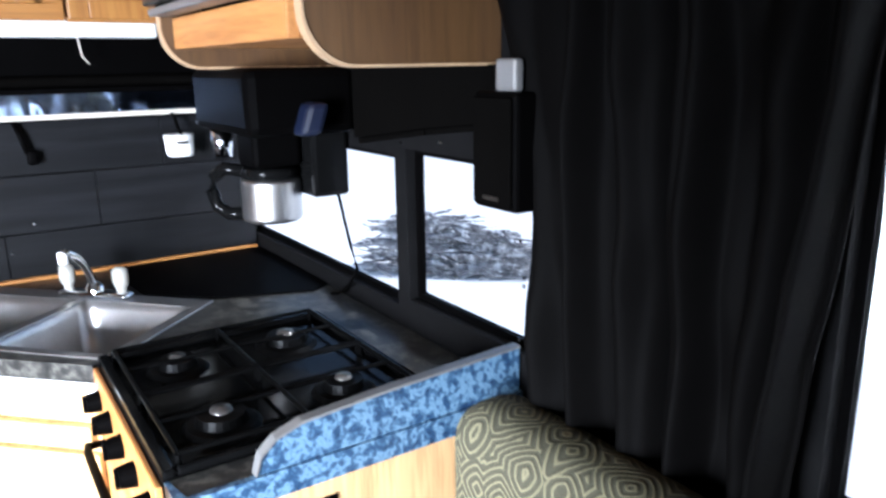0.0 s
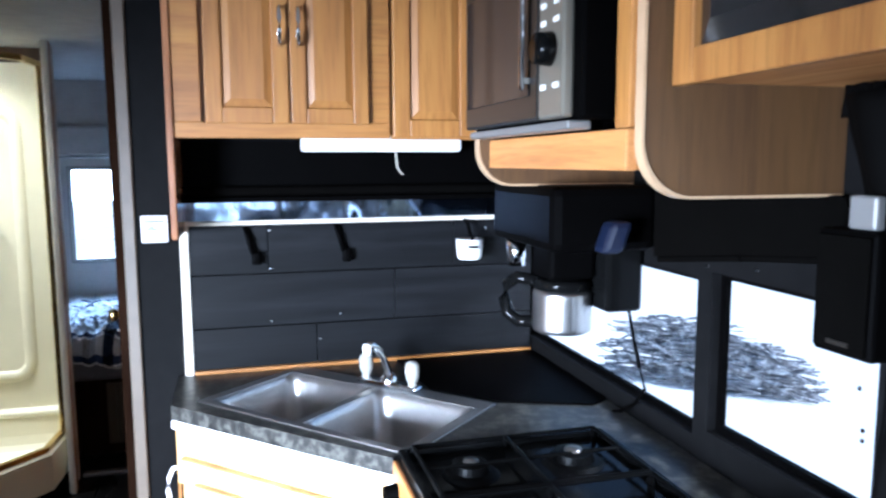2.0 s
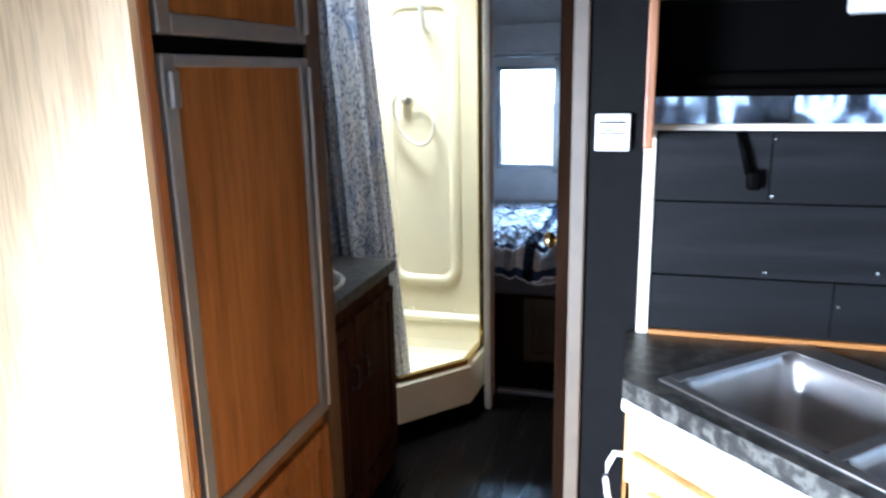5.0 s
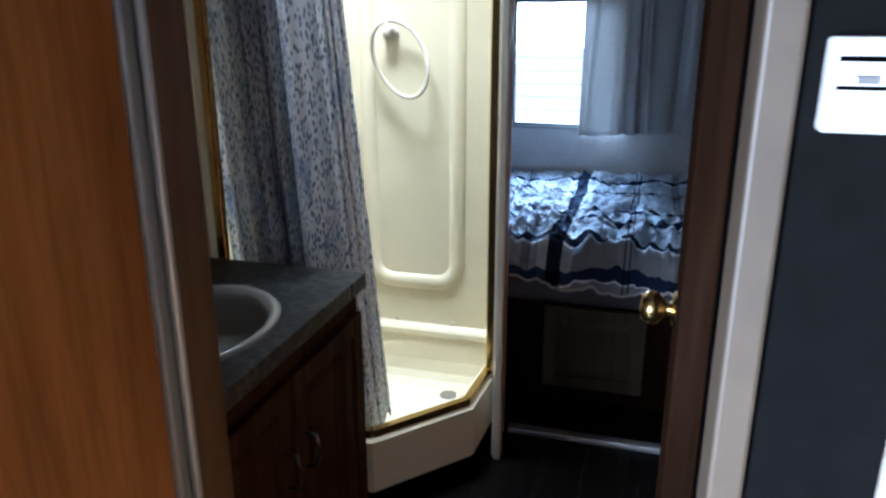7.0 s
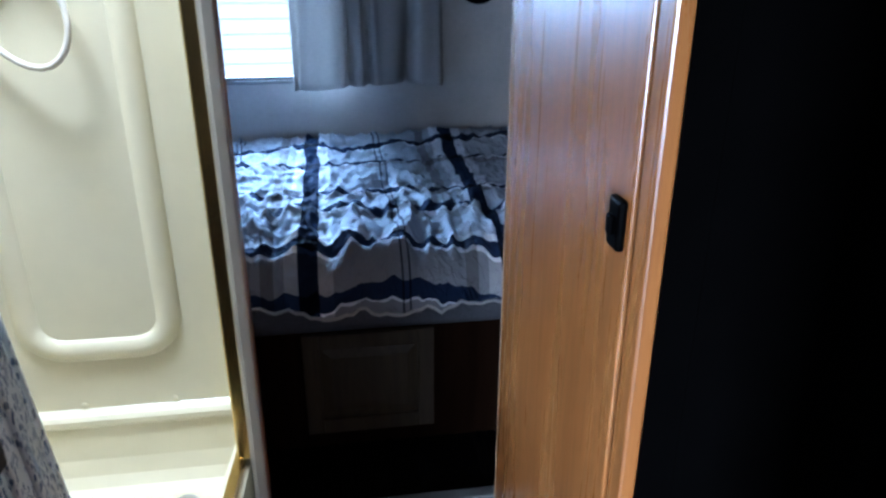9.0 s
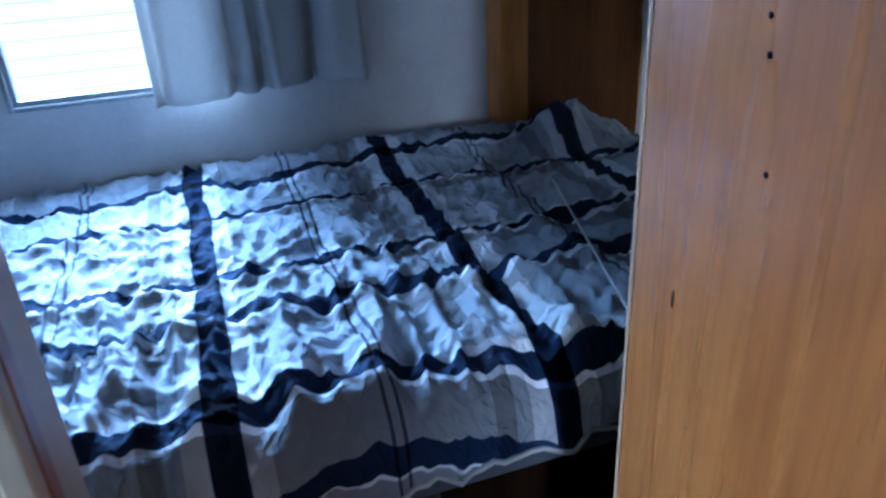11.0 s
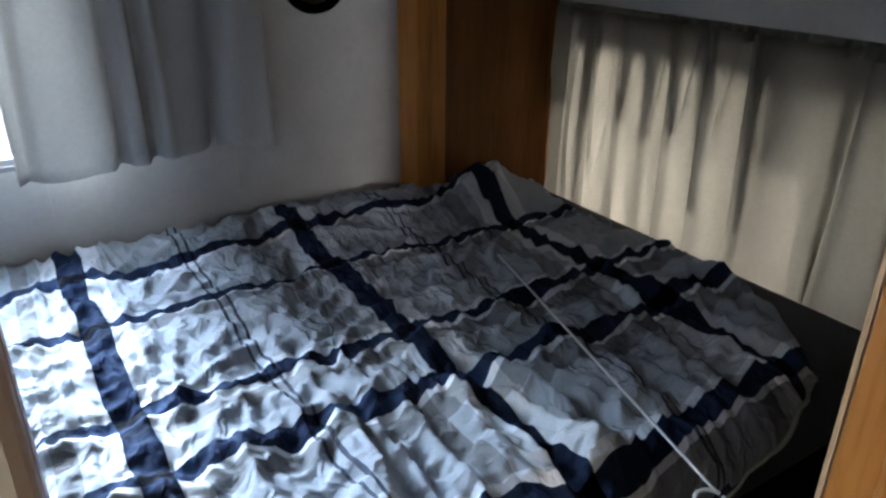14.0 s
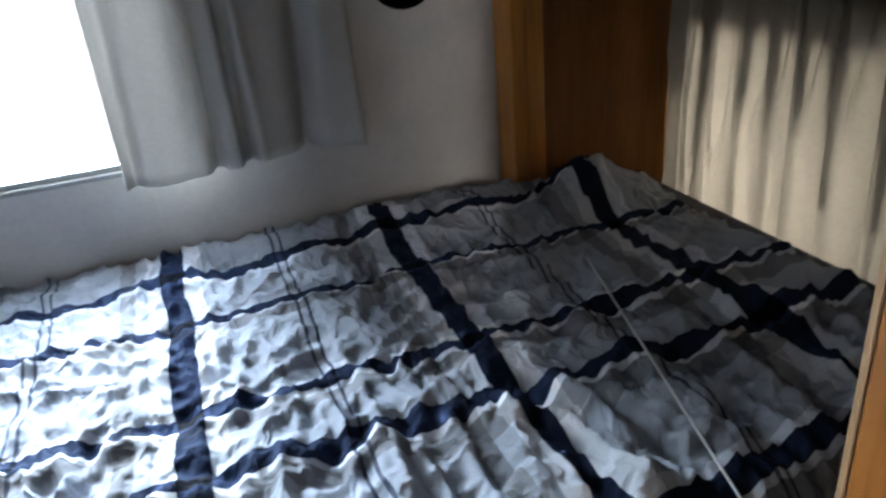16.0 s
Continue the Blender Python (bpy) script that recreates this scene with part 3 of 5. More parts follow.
box(bm, 1.176, -1.2, 1.592, 1.454, 0.7495, TOP - 0.002)
part("body", bm, OAK_Y, rc)
MR = Matrix.Translation((1.176, 0, 0)) @ Matrix.Rotation(radians(-90), 4, "Z")
for a in (0.745, 0.26, -0.225):
    d = cabinet_door(rc, -a, -a + 0.475, 1.586, 1.985, MR, mat=OAK, mat2=GLASS_BLACK if a == 0.745 else OAK)

lp = thing("ceiling_light", "cream dome light under the side cabinet", "lamp")
bm = B()
turned(bm, [(0.118, 0.0), (0.118, -0.012), (0.112, -0.016), (0.0, -0.016)], pose(1.335, 0.40, 1.5915), 40)
part("base", bm, CREAM_TRIM, lp, smooth=False)
bm = B()
turned(bm, [(0.104, -0.012), (0.099, -0.022), (0.082, -0.032), (0.055, -0.039), (0.02, -0.042), (0.0, -0.042)], pose(1.335, 0.40, 1.5915), 40)
part("lens", bm, LAMP_LENS, lp, "milky ribbed lens", True)

# ---- kitchen windows ----
for name, (y0, y1, z0, z1) in (("window_kitchen_corner", KW1), ("window_kitchen_side", KW2), ("window_lounge", LW)):
    bm = B()
    f = 0.012
    for a in ((y0, z0, y0 + f, z1), (y1 - f, z0, y1, z1), (y0 + f, z0, y1 - f, z0 + f), (y0 + f, z1 - f, y1 - f, z1)):
        box(bm, XR + 0.022, a[0], a[1], XR + 0.036, a[2], a[3])
    w = setting(name, bm, BLACK, "black framed trailer window onto snow")
    bm = B()
    box(bm, XR + 0.026, y0 + f, z0 + f, XR + 0.030, y1 - f, z1 - f)
    g = part("pane", bm, PANE, w)
    g.visible_shadow = False

# ---- side curtain, loudspeaker, coffee maker ----
ct = thing("curtain", "long black gathered curtain on the side wall", "curtain")
bm = B()
def slanting(u, o, z):
    """The black curtain: folds that fan out to one side as they fall, with sagging swags near the top."""
    g = (1.575 - z) / 1.055
    swag = 0.026 * noise.noise((u * 9 + 3.0 * g, z * 3.0 - 4 * u, 3.0)) + 0.007 * noise.noise((u * 26 - 3 * g, z * 9 + 6 * u, 8.0))
    lead = max(0.0, (u - 0.5) / 0.15)
    y = u + 0.028 * lead * 2.6 * (1 - min(1.0, g * 4)) - 0.085 * g * lead - 0.10 * g * (0.62 - u) * (u - 0.15) * 9
    y += (0.075 * g - 0.02) * max(0.0, min(1.0, (0.36 - u) / 0.19))
    return (XR - 0.062 - o - swag, y, z)


drape(bm, 0.628, 0.172, 0.52, 1.575, slanting, folds=4.3, depth=0.040, seed=4, nu=240, nz=70, gather=0.45)
part("cloth", bm, BLACK_SATIN, ct, smooth=True)
bm = B()
drape(bm, 0.70, 0.172, 1.545, 1.588, lambda u, o, z: (XR - 0.05 - o, u, z), folds=26, depth=0.008, seed=6, nu=200, nz=4, gather=1)
part("heading", bm, BLACK_SATIN, ct, "tightly gathered heading", True)
bm = B()
rod(bm, (XR - 0.05, 0.70, 1.569), (XR - 0.05, 0.15, 1.569), 0.005)
part("curtain_rod", bm, BLACK, ct)

sp = thing("loudspeaker", "small black loudspeaker hung beside the window", "speaker")
bm = B()
box(bm, 1.345, 0.580, 1.235, 1.44, 0.678, 1.40, 0.006)
part("cabinet", bm, BLACK, sp)
bm = B()
box(bm, 1.339, 0.587, 1.242, 1.3448, 0.671, 1.393, 0.002)
part("grille", bm, BLACK_CLOTH, sp)
bm = B()
box(bm, 1.337, 0.61, 1.250, 1.3388, 0.645, 1.256)
part("badge", bm, BRONZE, sp, "small silver badge")
bm = B()
box(bm, 1.352, 0.592, 1.4005, 1.368, 0.636, 1.444, 0.004)
box(bm, 1.3685, 0.600, 1.425, 1.4545, 0.630, 1.436, 0.003)
part("bracket", bm, ALU, sp, "pale metal bracket")

cm = thing("coffee_maker", "black under-cabinet coffee maker with steel carafe", "coffee maker")
bm = B()
box(bm, 1.20, 1.22, 1.30, 1.44, 1.60, 1.4365, 0.02)
part("body", bm, BLACK, cm)
bm = B()
box(bm, 1.36, 1.29, 1.155, 1.448, 1.47, 1.2995, 0.01)
part("water_tank", bm, BLACK_GLOSS, cm)
bm = B()
box(bm, 1.295, 1.165, 1.303, 1.342, 1.219, 1.368, 0.012)
for v in bm.verts:
    v.co.x += (v.co.z - 1.335) * 0.35
part("switch_cover", bm, plain("blue_plastic", (0.002, 0.0045, 0.017), 0.45), cm, "dark blue plastic cover")
bm = B()
mcar = Matrix.Translation((1.30, 1.39, 0))
turned(bm, [(0.0, 1.100), (0.060, 1.100), (0.065, 1.103), (0.067, 1.108), (0.0672, 1.113), (0.0672, 1.184), (0.067, 1.189), (0.065, 1.194), (0.060, 1.198), (0.0, 1.198)], mcar, 40)
car = part("carafe", bm, STEEL, cm, "polished steel carafe", True)
bm = B()
turned(bm, [(0.062, 1.1985), (0.0645, 1.201), (0.065, 1.213), (0.063, 1.219), (0.058, 1.222), (0.0, 1.224)], mcar, 32)
part("lid", bm, BLACK_GLOSS, car, smooth=True)
bm = B()
pipe(bm, [(1.262, 1.440, 1.208), (1.225, 1.482, 1.214), (1.205, 1.500, 1.195), (1.200, 1.505, 1.160), (1.208, 1.498, 1.125), (1.228, 1.476, 1.108), (1.258, 1.440, 1.112)], 0.015, 12)
part("handle", bm, BLACK_GLOSS, car, smooth=True)
bm = B()
rod(bm, (1.24, 1.53, 1.235), (1.24, 1.53, 1.30), 0.02, 0.026, 20)
part("spout", bm, CHROME, cm, smooth=True)
bm = B()
box(bm, 1.245, 1.335, 1.2245, 1.355, 1.445, 1.2998, 0.01)
part("filter_basket", bm, BLACK, cm)
bm = B()
pipe(bm, [(1.43, 1.32, 1.16), (1.435, 1.30, 1.09), (1.432, 1.27, 1.04), (1.436, 1.25, 0.99), (1.43, 1.28, 0.95), (1.425, 1.33, 0.915), (1.42, 1.36, 0.906)], 0.004)
part("power_cord", bm, BLACK, cm, smooth=True)

# ---- base units, worktop, sink ----
ZC = 0.90
FL, FR_ = Vector((0.417, 1.702, 0)), Vector((0.884, 1.238, 0))
du = (FR_ - FL).normalized()
nv = Vector((du.y, -du.x, 0))
LEN = (FR_ - FL).length
MD = Matrix(((du.x, -nv.x, 0, FL.x), (du.y, -nv.y, 0, FL.y), (0, 0, 1, 0), (0, 0, 0, 1)))
# The base unit's blown-out daylight is painted in with the lighter oak.
base = thing("sink_cabinet", "oak corner base cabinet under the sink, lightened for glare", "cabinet")
bm = B()
prism(bm, [(0.425, YK - 0.001), (0.432, 1.712), (0.892, 1.256), (1.45, 1.256), (1.45, YK - 0.001)], 0.0, 0.70)
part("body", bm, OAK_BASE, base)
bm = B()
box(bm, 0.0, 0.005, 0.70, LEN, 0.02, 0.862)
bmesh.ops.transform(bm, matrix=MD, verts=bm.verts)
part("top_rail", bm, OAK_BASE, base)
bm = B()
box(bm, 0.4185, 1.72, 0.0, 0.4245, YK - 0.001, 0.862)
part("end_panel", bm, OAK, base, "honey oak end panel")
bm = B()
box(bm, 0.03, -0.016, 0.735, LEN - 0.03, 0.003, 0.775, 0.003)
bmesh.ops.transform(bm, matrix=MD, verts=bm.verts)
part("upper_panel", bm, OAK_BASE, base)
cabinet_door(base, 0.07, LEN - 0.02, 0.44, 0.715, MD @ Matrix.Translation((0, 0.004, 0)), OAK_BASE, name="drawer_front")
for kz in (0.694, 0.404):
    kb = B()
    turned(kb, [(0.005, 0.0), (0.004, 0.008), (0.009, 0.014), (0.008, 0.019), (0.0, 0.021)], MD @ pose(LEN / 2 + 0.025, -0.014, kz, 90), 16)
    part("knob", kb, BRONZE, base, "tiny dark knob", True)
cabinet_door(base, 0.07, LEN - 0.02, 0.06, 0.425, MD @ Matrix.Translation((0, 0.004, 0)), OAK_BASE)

wv = thing("valance", "black cloth shade hanging above the side windows", "valance")
bm = B()
prism(bm, [(1.215, 1.289), (1.215, 1.4365), (0.72, 1.4365), (0.70, 1.40), (0.70, 1.352), (0.95, 1.325)], 1.425, 1.4545, "x")
part("cloth", bm, BLACK_CLOTH, wv)
bm = B()
rod(bm, (1.44, 1.214, 1.283), (1.44, 0.955, 1.318), 0.006)
rod(bm, (1.44, 0.95, 1.319), (1.44, 0.702, 1.346), 0.006)
part("hem", bm, BLACK_CLOTH, wv)

hk = thing("towel_hook", "white curved hook on the cabinet end", "hook")
bm = B()
pipe(bm, [(0.4185, 1.80, 0.70), (0.40, 1.80, 0.70), (0.388, 1.80, 0.675), (0.384, 1.80, 0.64), (0.39, 1.80, 0.605), (0.402, 1.80, 0.585), (0.4185, 1.80, 0.585)], 0.006)
part("hook", bm, WHITE_PLASTIC, hk, smooth=True)

wt = thing("worktop", "dark marbled laminate corner worktop with pale edge", "worktop")
# sink frame: axes along and across the diagonal front
sc = Vector((0.81, 1.585, 0))
sx, sy = Vector((0.682, -0.731, 0)).normalized(), Vector((0.731, 0.682, 0)).normalized()
MS = Matrix(((sx.x, sy.x, 0, sc.x), (sx.y, sy.y, 0, sc.y), (0, 0, 1, ZC), (0, 0, 0, 1)))
SL, SW = 0.305, 0.15
hole = [MS @ Vector((u, v, 0)) for u, v in ((-SL, -SW), (SL, -SW), (SL, SW), (-SL, SW))]
outer = [Vector((0.409, 1.954, ZC)), Vector((0.412, 1.70, ZC)), Vector((0.872, 1.243, ZC)), Vector((0.882, 1.255, ZC)), Vector((1.452, 1.255, ZC)), Vector((1.452, 1.94, ZC))]
bm = B()
for z in (ZC, 0.864):
    o = [bm.verts.new((p.x, p.y, z)) for p in outer]
    h = [bm.verts.new((p.x, p.y, z)) for p in hole]
    for f in ((o[0], o[1], h[0], h[3]), (o[1], o[2], h[1], h[0]), (o[2], o[3], o[4], h[2], h[1]), (o[4], o[5], h[2]), (o[5], o[0], h[3], h[2])):
        bm.faces.new(f)
    if z == ZC:
        to, th = o, h
for a, b in ((to, o), (th, h)):
    for i in range(len(a)):
        bm.faces.new((a[i], a[(i + 1) % len(a)], b[(i + 1) % len(a)], b[i]))
bmesh.ops.recalc_face_normals(bm, faces=bm.faces)
part("corner_slab", bm, COUNTER, wt)
bm = B()
box(bm, 1.335, 0.700, 0.864, 1.4535, 1.2545, ZC)
box(bm, 0.884, 0.700, 0.864, 1.3345, 0.752, ZC)
part("side_slab", bm, COUNTER, wt)
# Thin black sheet laid on the worktop corner behind the sink.
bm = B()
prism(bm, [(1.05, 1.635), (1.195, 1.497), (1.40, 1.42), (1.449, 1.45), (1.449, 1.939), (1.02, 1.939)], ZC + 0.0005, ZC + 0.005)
part("corner_panel", bm, BLACK, wt, "thin black panel on the worktop corner")
bm = B()
bmesh.ops.transform(box(bm, 0.0, -0.008, 0.842, LEN - 0.012, 0.0, 0.8635, 0.002), matrix=MD, verts=bm.verts)
part("edge_band", bm, WHITE_PLASTIC, wt, "pale laminate under-edge")
bm = B()
r = 0.05
pts = [(0.884, 0.75), (0.884, 0.70), *((0.934 - r * math.cos(a), 0.7 - 0.012 * math.sin(a)) for a in (0.5, 1.0, 1.5)), (1.4535, 0.688), (1.4535, 0.6995), (0.90, 0.6995), (0.89, 0.75)]
prism(bm, pts, 0.862, 0.901)
part("side_edge", bm, BLUE_MARBLE, wt, "blue marbled laminate edge")

sg = thing("splash_guard", "blue marbled splash guard at the worktop end", "splash guard")
bm = B()
top = [(0.99, 0.902), (0.998, 0.928), (1.02, 0.948), (1.06, 0.962), (1.20, 0.972), (1.448, 0.982), (1.448, 0.902)]
prism(bm, top, 0.692, 0.704, "y")
part("panel", bm, BLUE_MARBLE, sg)
bm = B()
rim = [(x, z + 0.0025) for x, z in top[:-1]]
prism(bm, rim + [(x, z - 0.002) for x, z in top[:-1]][::-1], 0.689, 0.707, "y")
part("edge_band", bm, ALU, sg, "grey edge trim")

sink = thing("sink", "stainless steel double bowl sink in the worktop", "sink")
bm = B()
def bowl(bm, u0, u1, v0, v1, deep):
    """A rounded basin from the rim down, in sink axes."""
    def ring(g, z, rr):
        pts = []
        for cu, cv, s in ((u1 - g - rr, v1 - g - rr, 0), (u0 + g + rr, v1 - g - rr, 1), (u0 + g + rr, v0 + g + rr, 2), (u1 - g - rr, v0 + g + rr, 3)):
            for k in range(6):
                a = math.pi / 2 * (s + k / 5)
                pts.append(bm.verts.new(MS @ Vector((cu + rr * math.cos(a), cv + rr * math.sin(a), z))))
        return pts
    rings = [ring(-0.004, 0.004, 0.03), ring(0.0, 0.0, 0.03), ring(0.006, -0.02, 0.035), ring(0.016, -deep + 0.03, 0.045), ring(0.035, -deep, 0.04)]
    for a, b in zip(rings, rings[1:]):
        for i in range(24):
            bm.faces.new((a[i], a[(i + 1) % 24], b[(i + 1) % 24], b[i]))
    bm.faces.new(rings[-1])
bowl(bm, -0.292, -0.012, -0.143, 0.143, 0.16)
bmesh.ops.recalc_face_normals(bm, faces=bm.faces)
part("bowl", bm, STEEL, sink, smooth=True)
bm = B()
bowl(bm, 0.012, 0.292, -0.143, 0.143, 0.16)
bmesh.ops.recalc_face_normals(bm, faces=bm.faces)
part("bowl", bm, STEEL, sink, smooth=True)
bm = B()
for a in ((-0.32, -0.165, 0.32, -0.144), (-0.32, 0.144, 0.32, 0.20), (-0.32, -0.144, -0.291, 0.144), (0.291, -0.144, 0.32, 0.144), (-0.012, -0.144, 0.012, 0.144)):
    box(bm, a[0], a[1], 0.0005, a[2], a[3], 0.005, 0.002)
bmesh.ops.transform(bm, matrix=MS, verts=bm.verts)
part("rim", bm, STEEL, sink)
for du_ in (-0.15, 0.15):
    bm = B()
    turned(bm, [(0.0, -0.157), (0.03, -0.157), (0.035, -0.1585)], MS @ Matrix.Translation((du_, 0, 0)), 20)
    part("drain", bm, CHROME, sink)

fc = thing("faucet", "chrome two-handle kitchen faucet with cloudy knobs", "faucet")
MF = MS @ Matrix.Translation((0.02, 0.172, 0.005)) @ Matrix.Diagonal((0.95, 0.86, 0.86, 1))
bm = B()
box(bm, -0.10, -0.022, 0, 0.10, 0.022, 0.018, 0.008)
bmesh.ops.transform(bm, matrix=MF, verts=bm.verts)
part("base", bm, CHROME, fc, smooth=True)
bm = B()
pipe(bm, [MF @ Vector(p) for p in ((0, 0, 0.015), (0, -0.008, 0.058), (0, -0.03, 0.102), (0, -0.062, 0.135), (0, -0.088, 0.148), (0, -0.102, 0.147))], 0.010, 12)
spt = part("spout", bm, CHROME, fc, smooth=True)
bm = B()
turned(bm, [(0.0, 0.012), (0.010, 0.010), (0.012, 0.004), (0.011, -0.020), (0.0, -0.021)], MF @ Matrix.Translation((0, -0.104, 0.143)), 20)
part("aerator", bm, WHITE_PLASTIC, spt, "pale spout tip", True)
bm = B()
turned(bm, [(0.024, 0.017), (0.022, 0.03), (0.014, 0.042), (0.0, 0.044)], MF, 24)
part("collar", bm, CHROME, fc, smooth=True)
for u in (-0.078, 0.078):
    bm = B()
    turned(bm, [(0.012, 0.018), (0.013, 0.03), (0.019, 0.042), (0.021, 0.060), (0.019, 0.084), (0.010, 0.091), (0.0, 0.092)], MF @ Matrix.Translation((u, 0, 0)), 12)
    part("knob", bm, CLEAR_KNOB, fc, "cloudy plastic knob", True)

# ---- stove ----
st = thing("stove", "black gas cooktop and oven with oak front", "stove")
bm = B()
box(bm, 0.8835, 0.7535, 0.80, 1.333, 1.2535, 0.899, 0.006)
part("top", bm, BLACK_GLOSS, st)
bm = B()
for a in ((0.8835, 0.7535, 0.903, 1.2535), (1.313, 0.7535, 1.333, 1.2535), (0.903, 0.7535, 1.313, 0.769), (0.903, 1.238, 1.313, 1.2535)):
    box(bm, a[0], a[1], 0.8992, a[2], a[3], 0.914, 0.005)
part("raised_rim", bm, BLACK_GLOSS, st)
for bx, by, br in ((1.00, 0.87, 0.042), (1.21, 0.87, 0.036), (1.21, 1.13, 0.042), (1.00, 1.13, 0.036)):
    bm = B()
    turned(bm, [(br + 0.02, 0.8995), (br + 0.012, 0.906), (br, 0.908), (br * 0.9, 0.922), (0.0, 0.924)], Matrix.Translation((bx, by, 0)), 24)
    part("burner", bm, IRON, st, smooth=False)
    bm = B()
    turned(bm, [(br * 0.42, 0.9242), (br * 0.38, 0.929), (0, 0.930)], Matrix.Translation((bx, by, 0)), 20)
    part("burner_cap", bm, KNOB_BLACK, st, "worn shiny burner cap", True)
for y0, y1 in ((0.775, 0.995), (1.005, 1.232)):
    bm = B()
    z = 0.924
    for a, b in (((0.91, y0), (1.305, y0)), ((0.91, y1), (1.305, y1)), ((0.91, y0), (0.91, y1)), ((1.305, y0), (1.305, y1)), ((1.105, y0), (1.105, y1)), ((0.91, (y0 + y1) / 2), (1.305, (y0 + y1) / 2))):
        rod(bm, (*a, z), (*b, z), 0.004, n=8)
    for gx in (0.91, 1.105, 1.305):
        for gy in (y0, y1):
            rod(bm, (gx, gy, z), (gx, gy, 0.9), 0.005, n=8)
    part("grate", bm, IRON, st)
bm = B()
box(bm, 0.872, 0.756, 0.80, 0.883, 1.25, 0.893, 0.003)
kp = part("knob_panel", bm, OAK_Y, st, "oak veneered knob panel")
for ky in (0.80, 0.90, 1.0, 1.10, 1.20):
    bm = B()
    rod(bm, (0.872, ky, 0.845), (0.848, ky, 0.845), 0.021, 0.017, 18)
    box(bm, 0.842, ky - 0.004, 0.828, 0.849, ky + 0.004, 0.862, 0.002)
    part("knob", bm, BLACK, kp)
bm = B()
box(bm, 0.872, 0.756, 0.30, 0.884, 1.25, 0.797, 0.004)
od = part("oven_door", bm, OAK_Y, st, "oak veneered oven door")
bm = B()
pipe(bm, [(0.872, 1.22, 0.75), (0.842, 1.215, 0.755), (0.838, 1.18, 0.757), (0.838, 0.82, 0.757), (0.842, 0.79, 0.755), (0.872, 0.785, 0.75)], 0.008)
part("handle", bm, BLACK, od, smooth=True)
bm = B()
box(bm, 0.886, 0.756, 0.0, 1.33, 1.25, 0.7995)
part("body", bm, BLACK, st)

ep = thing("end_cabinet", "tan veneer end panel beside the stove", "cabinet")
bm = B()
box(bm, 0.886, 0.7, 0.0, 1.452, 0.7525, 0.8615)
part("panel", bm, TAN_PANEL, ep)
bm = B()
box(bm, 1.02, 0.697, 0.76, 1.11, 0.6995, 0.83, 0.001)
part("label_plate", bm, BLACK, ep, "small dark plate")

# ---- bench seat beside the worktop ----
def patterned():
    mat, tree, b = material("green_spiral_fabric", 0.9, 0, 0.1)
    v = coords(tree, (1, 1, 1))
    vor = node(tree, "ShaderNodeTexVoronoi", Scale=13.0, Randomness=0.6)
    vor.distance = "MINKOWSKI"
    vor.inputs["Exponent"].default_value = 1.3
    tree.links.new(v, vor.inputs["Vector"])
    mul = tree.nodes.new("ShaderNodeMath")
    mul.operation = "MULTIPLY"
    mul.inputs[1].default_value = 44
    tree.links.new(vor.outputs["Distance"], mul.inputs[0])
    sn = tree.nodes.new("ShaderNodeMath")
    sn.operation = "SINE"
    tree.links.new(mul.outputs[0], sn.inputs[0])
    col = ramp(tree, sn.outputs[0], ((0.2, (0.055, 0.052, 0.034)), (0.6, (0.105, 0.098, 0.06)), (1.0, (0.16, 0.145, 0.085))))
    n1 = node(tree, "ShaderNodeTexNoise", Scale=260.0, Detail=3.0)
    tree.links.new(v, n1.inputs["Vector"])
    tone = ramp(tree, n1.outputs[0], ((0.3, (0.7,) * 3), (0.7, (1, 1, 1))))
    tree.links.new(mixed(tree, 0.6, col, tone, "MULTIPLY"), b.inputs["Base Color"])
    relief(tree, b, sn.outputs[0], 0.25, 0.002)
    return mat


SPIRAL = patterned()
bs = thing("bench_seat", "green spiral patterned upholstered bench seat", "bench")
bm = B()
box(bm, 1.262, -1.15, 0.42, 1.41, 0.655, 0.955, 0.06, 6)
part("backrest", bm, SPIRAL, bs, smooth=True)
bm = B()
box(bm, 0.98, -1.15, 0.30, 1.261, 0.655, 0.45, 0.04, 4)
part("seat", bm, SPIRAL, bs, smooth=True)
bm = B()
box(bm, 0.98, -1.15, 0.0, 1.40, 0.65, 0.2995)
part("plinth", bm, TAN_PANEL, bs)

# ---- controls on the charcoal post ----
th = thing("thermostat", "white thermostat with two switch rows on the post", "thermostat")
bm = B()
box(bm, 0.333, YK - 0.022, 1.275, 0.400, YK - 0.0005, 1.347, 0.003)
part("case", bm, WHITE_PLASTIC, th)
bm = B()
box(bm, 0.340, YK - 0.024, 1.329, 0.393, YK - 0.0221, 1.333)
box(bm, 0.340, YK - 0.024, 1.308, 0.393, YK - 0.0221, 1.311)
part("slot", bm, BLACK, th)
bm = B()
box(bm, 0.352, YK - 0.027, 1.313, 0.368, YK - 0.0221, 1.319, 0.001)
part("lever", bm, ALU, th)

# ---- hall: fridge, pantry wall, vanity, shower ----
FX = -0.29
bm = B()
box(bm, XL, 1.406, 0, FX - 0.006, 1.425, TOP)
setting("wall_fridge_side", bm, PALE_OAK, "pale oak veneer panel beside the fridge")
bm = B()
box(bm, FX - 0.035, 1.4255, 0, FX - 0.003, 1.452, TOP, 0.004)
setting("trim_fridge_corner", bm, OAK_DOOR, "oak corner post beside the fridge")
bm = B()
box(bm, XL, 1.978, 0, FX - 0.006, 2.046, TOP)
setting("wall_fridge_back", bm, SIDE_BROWN, "brown veneer wall between fridge and vanity")
pt = thing("vent_badge", "oval bronze vent badge on the cream panel", "vent")
bm = B()
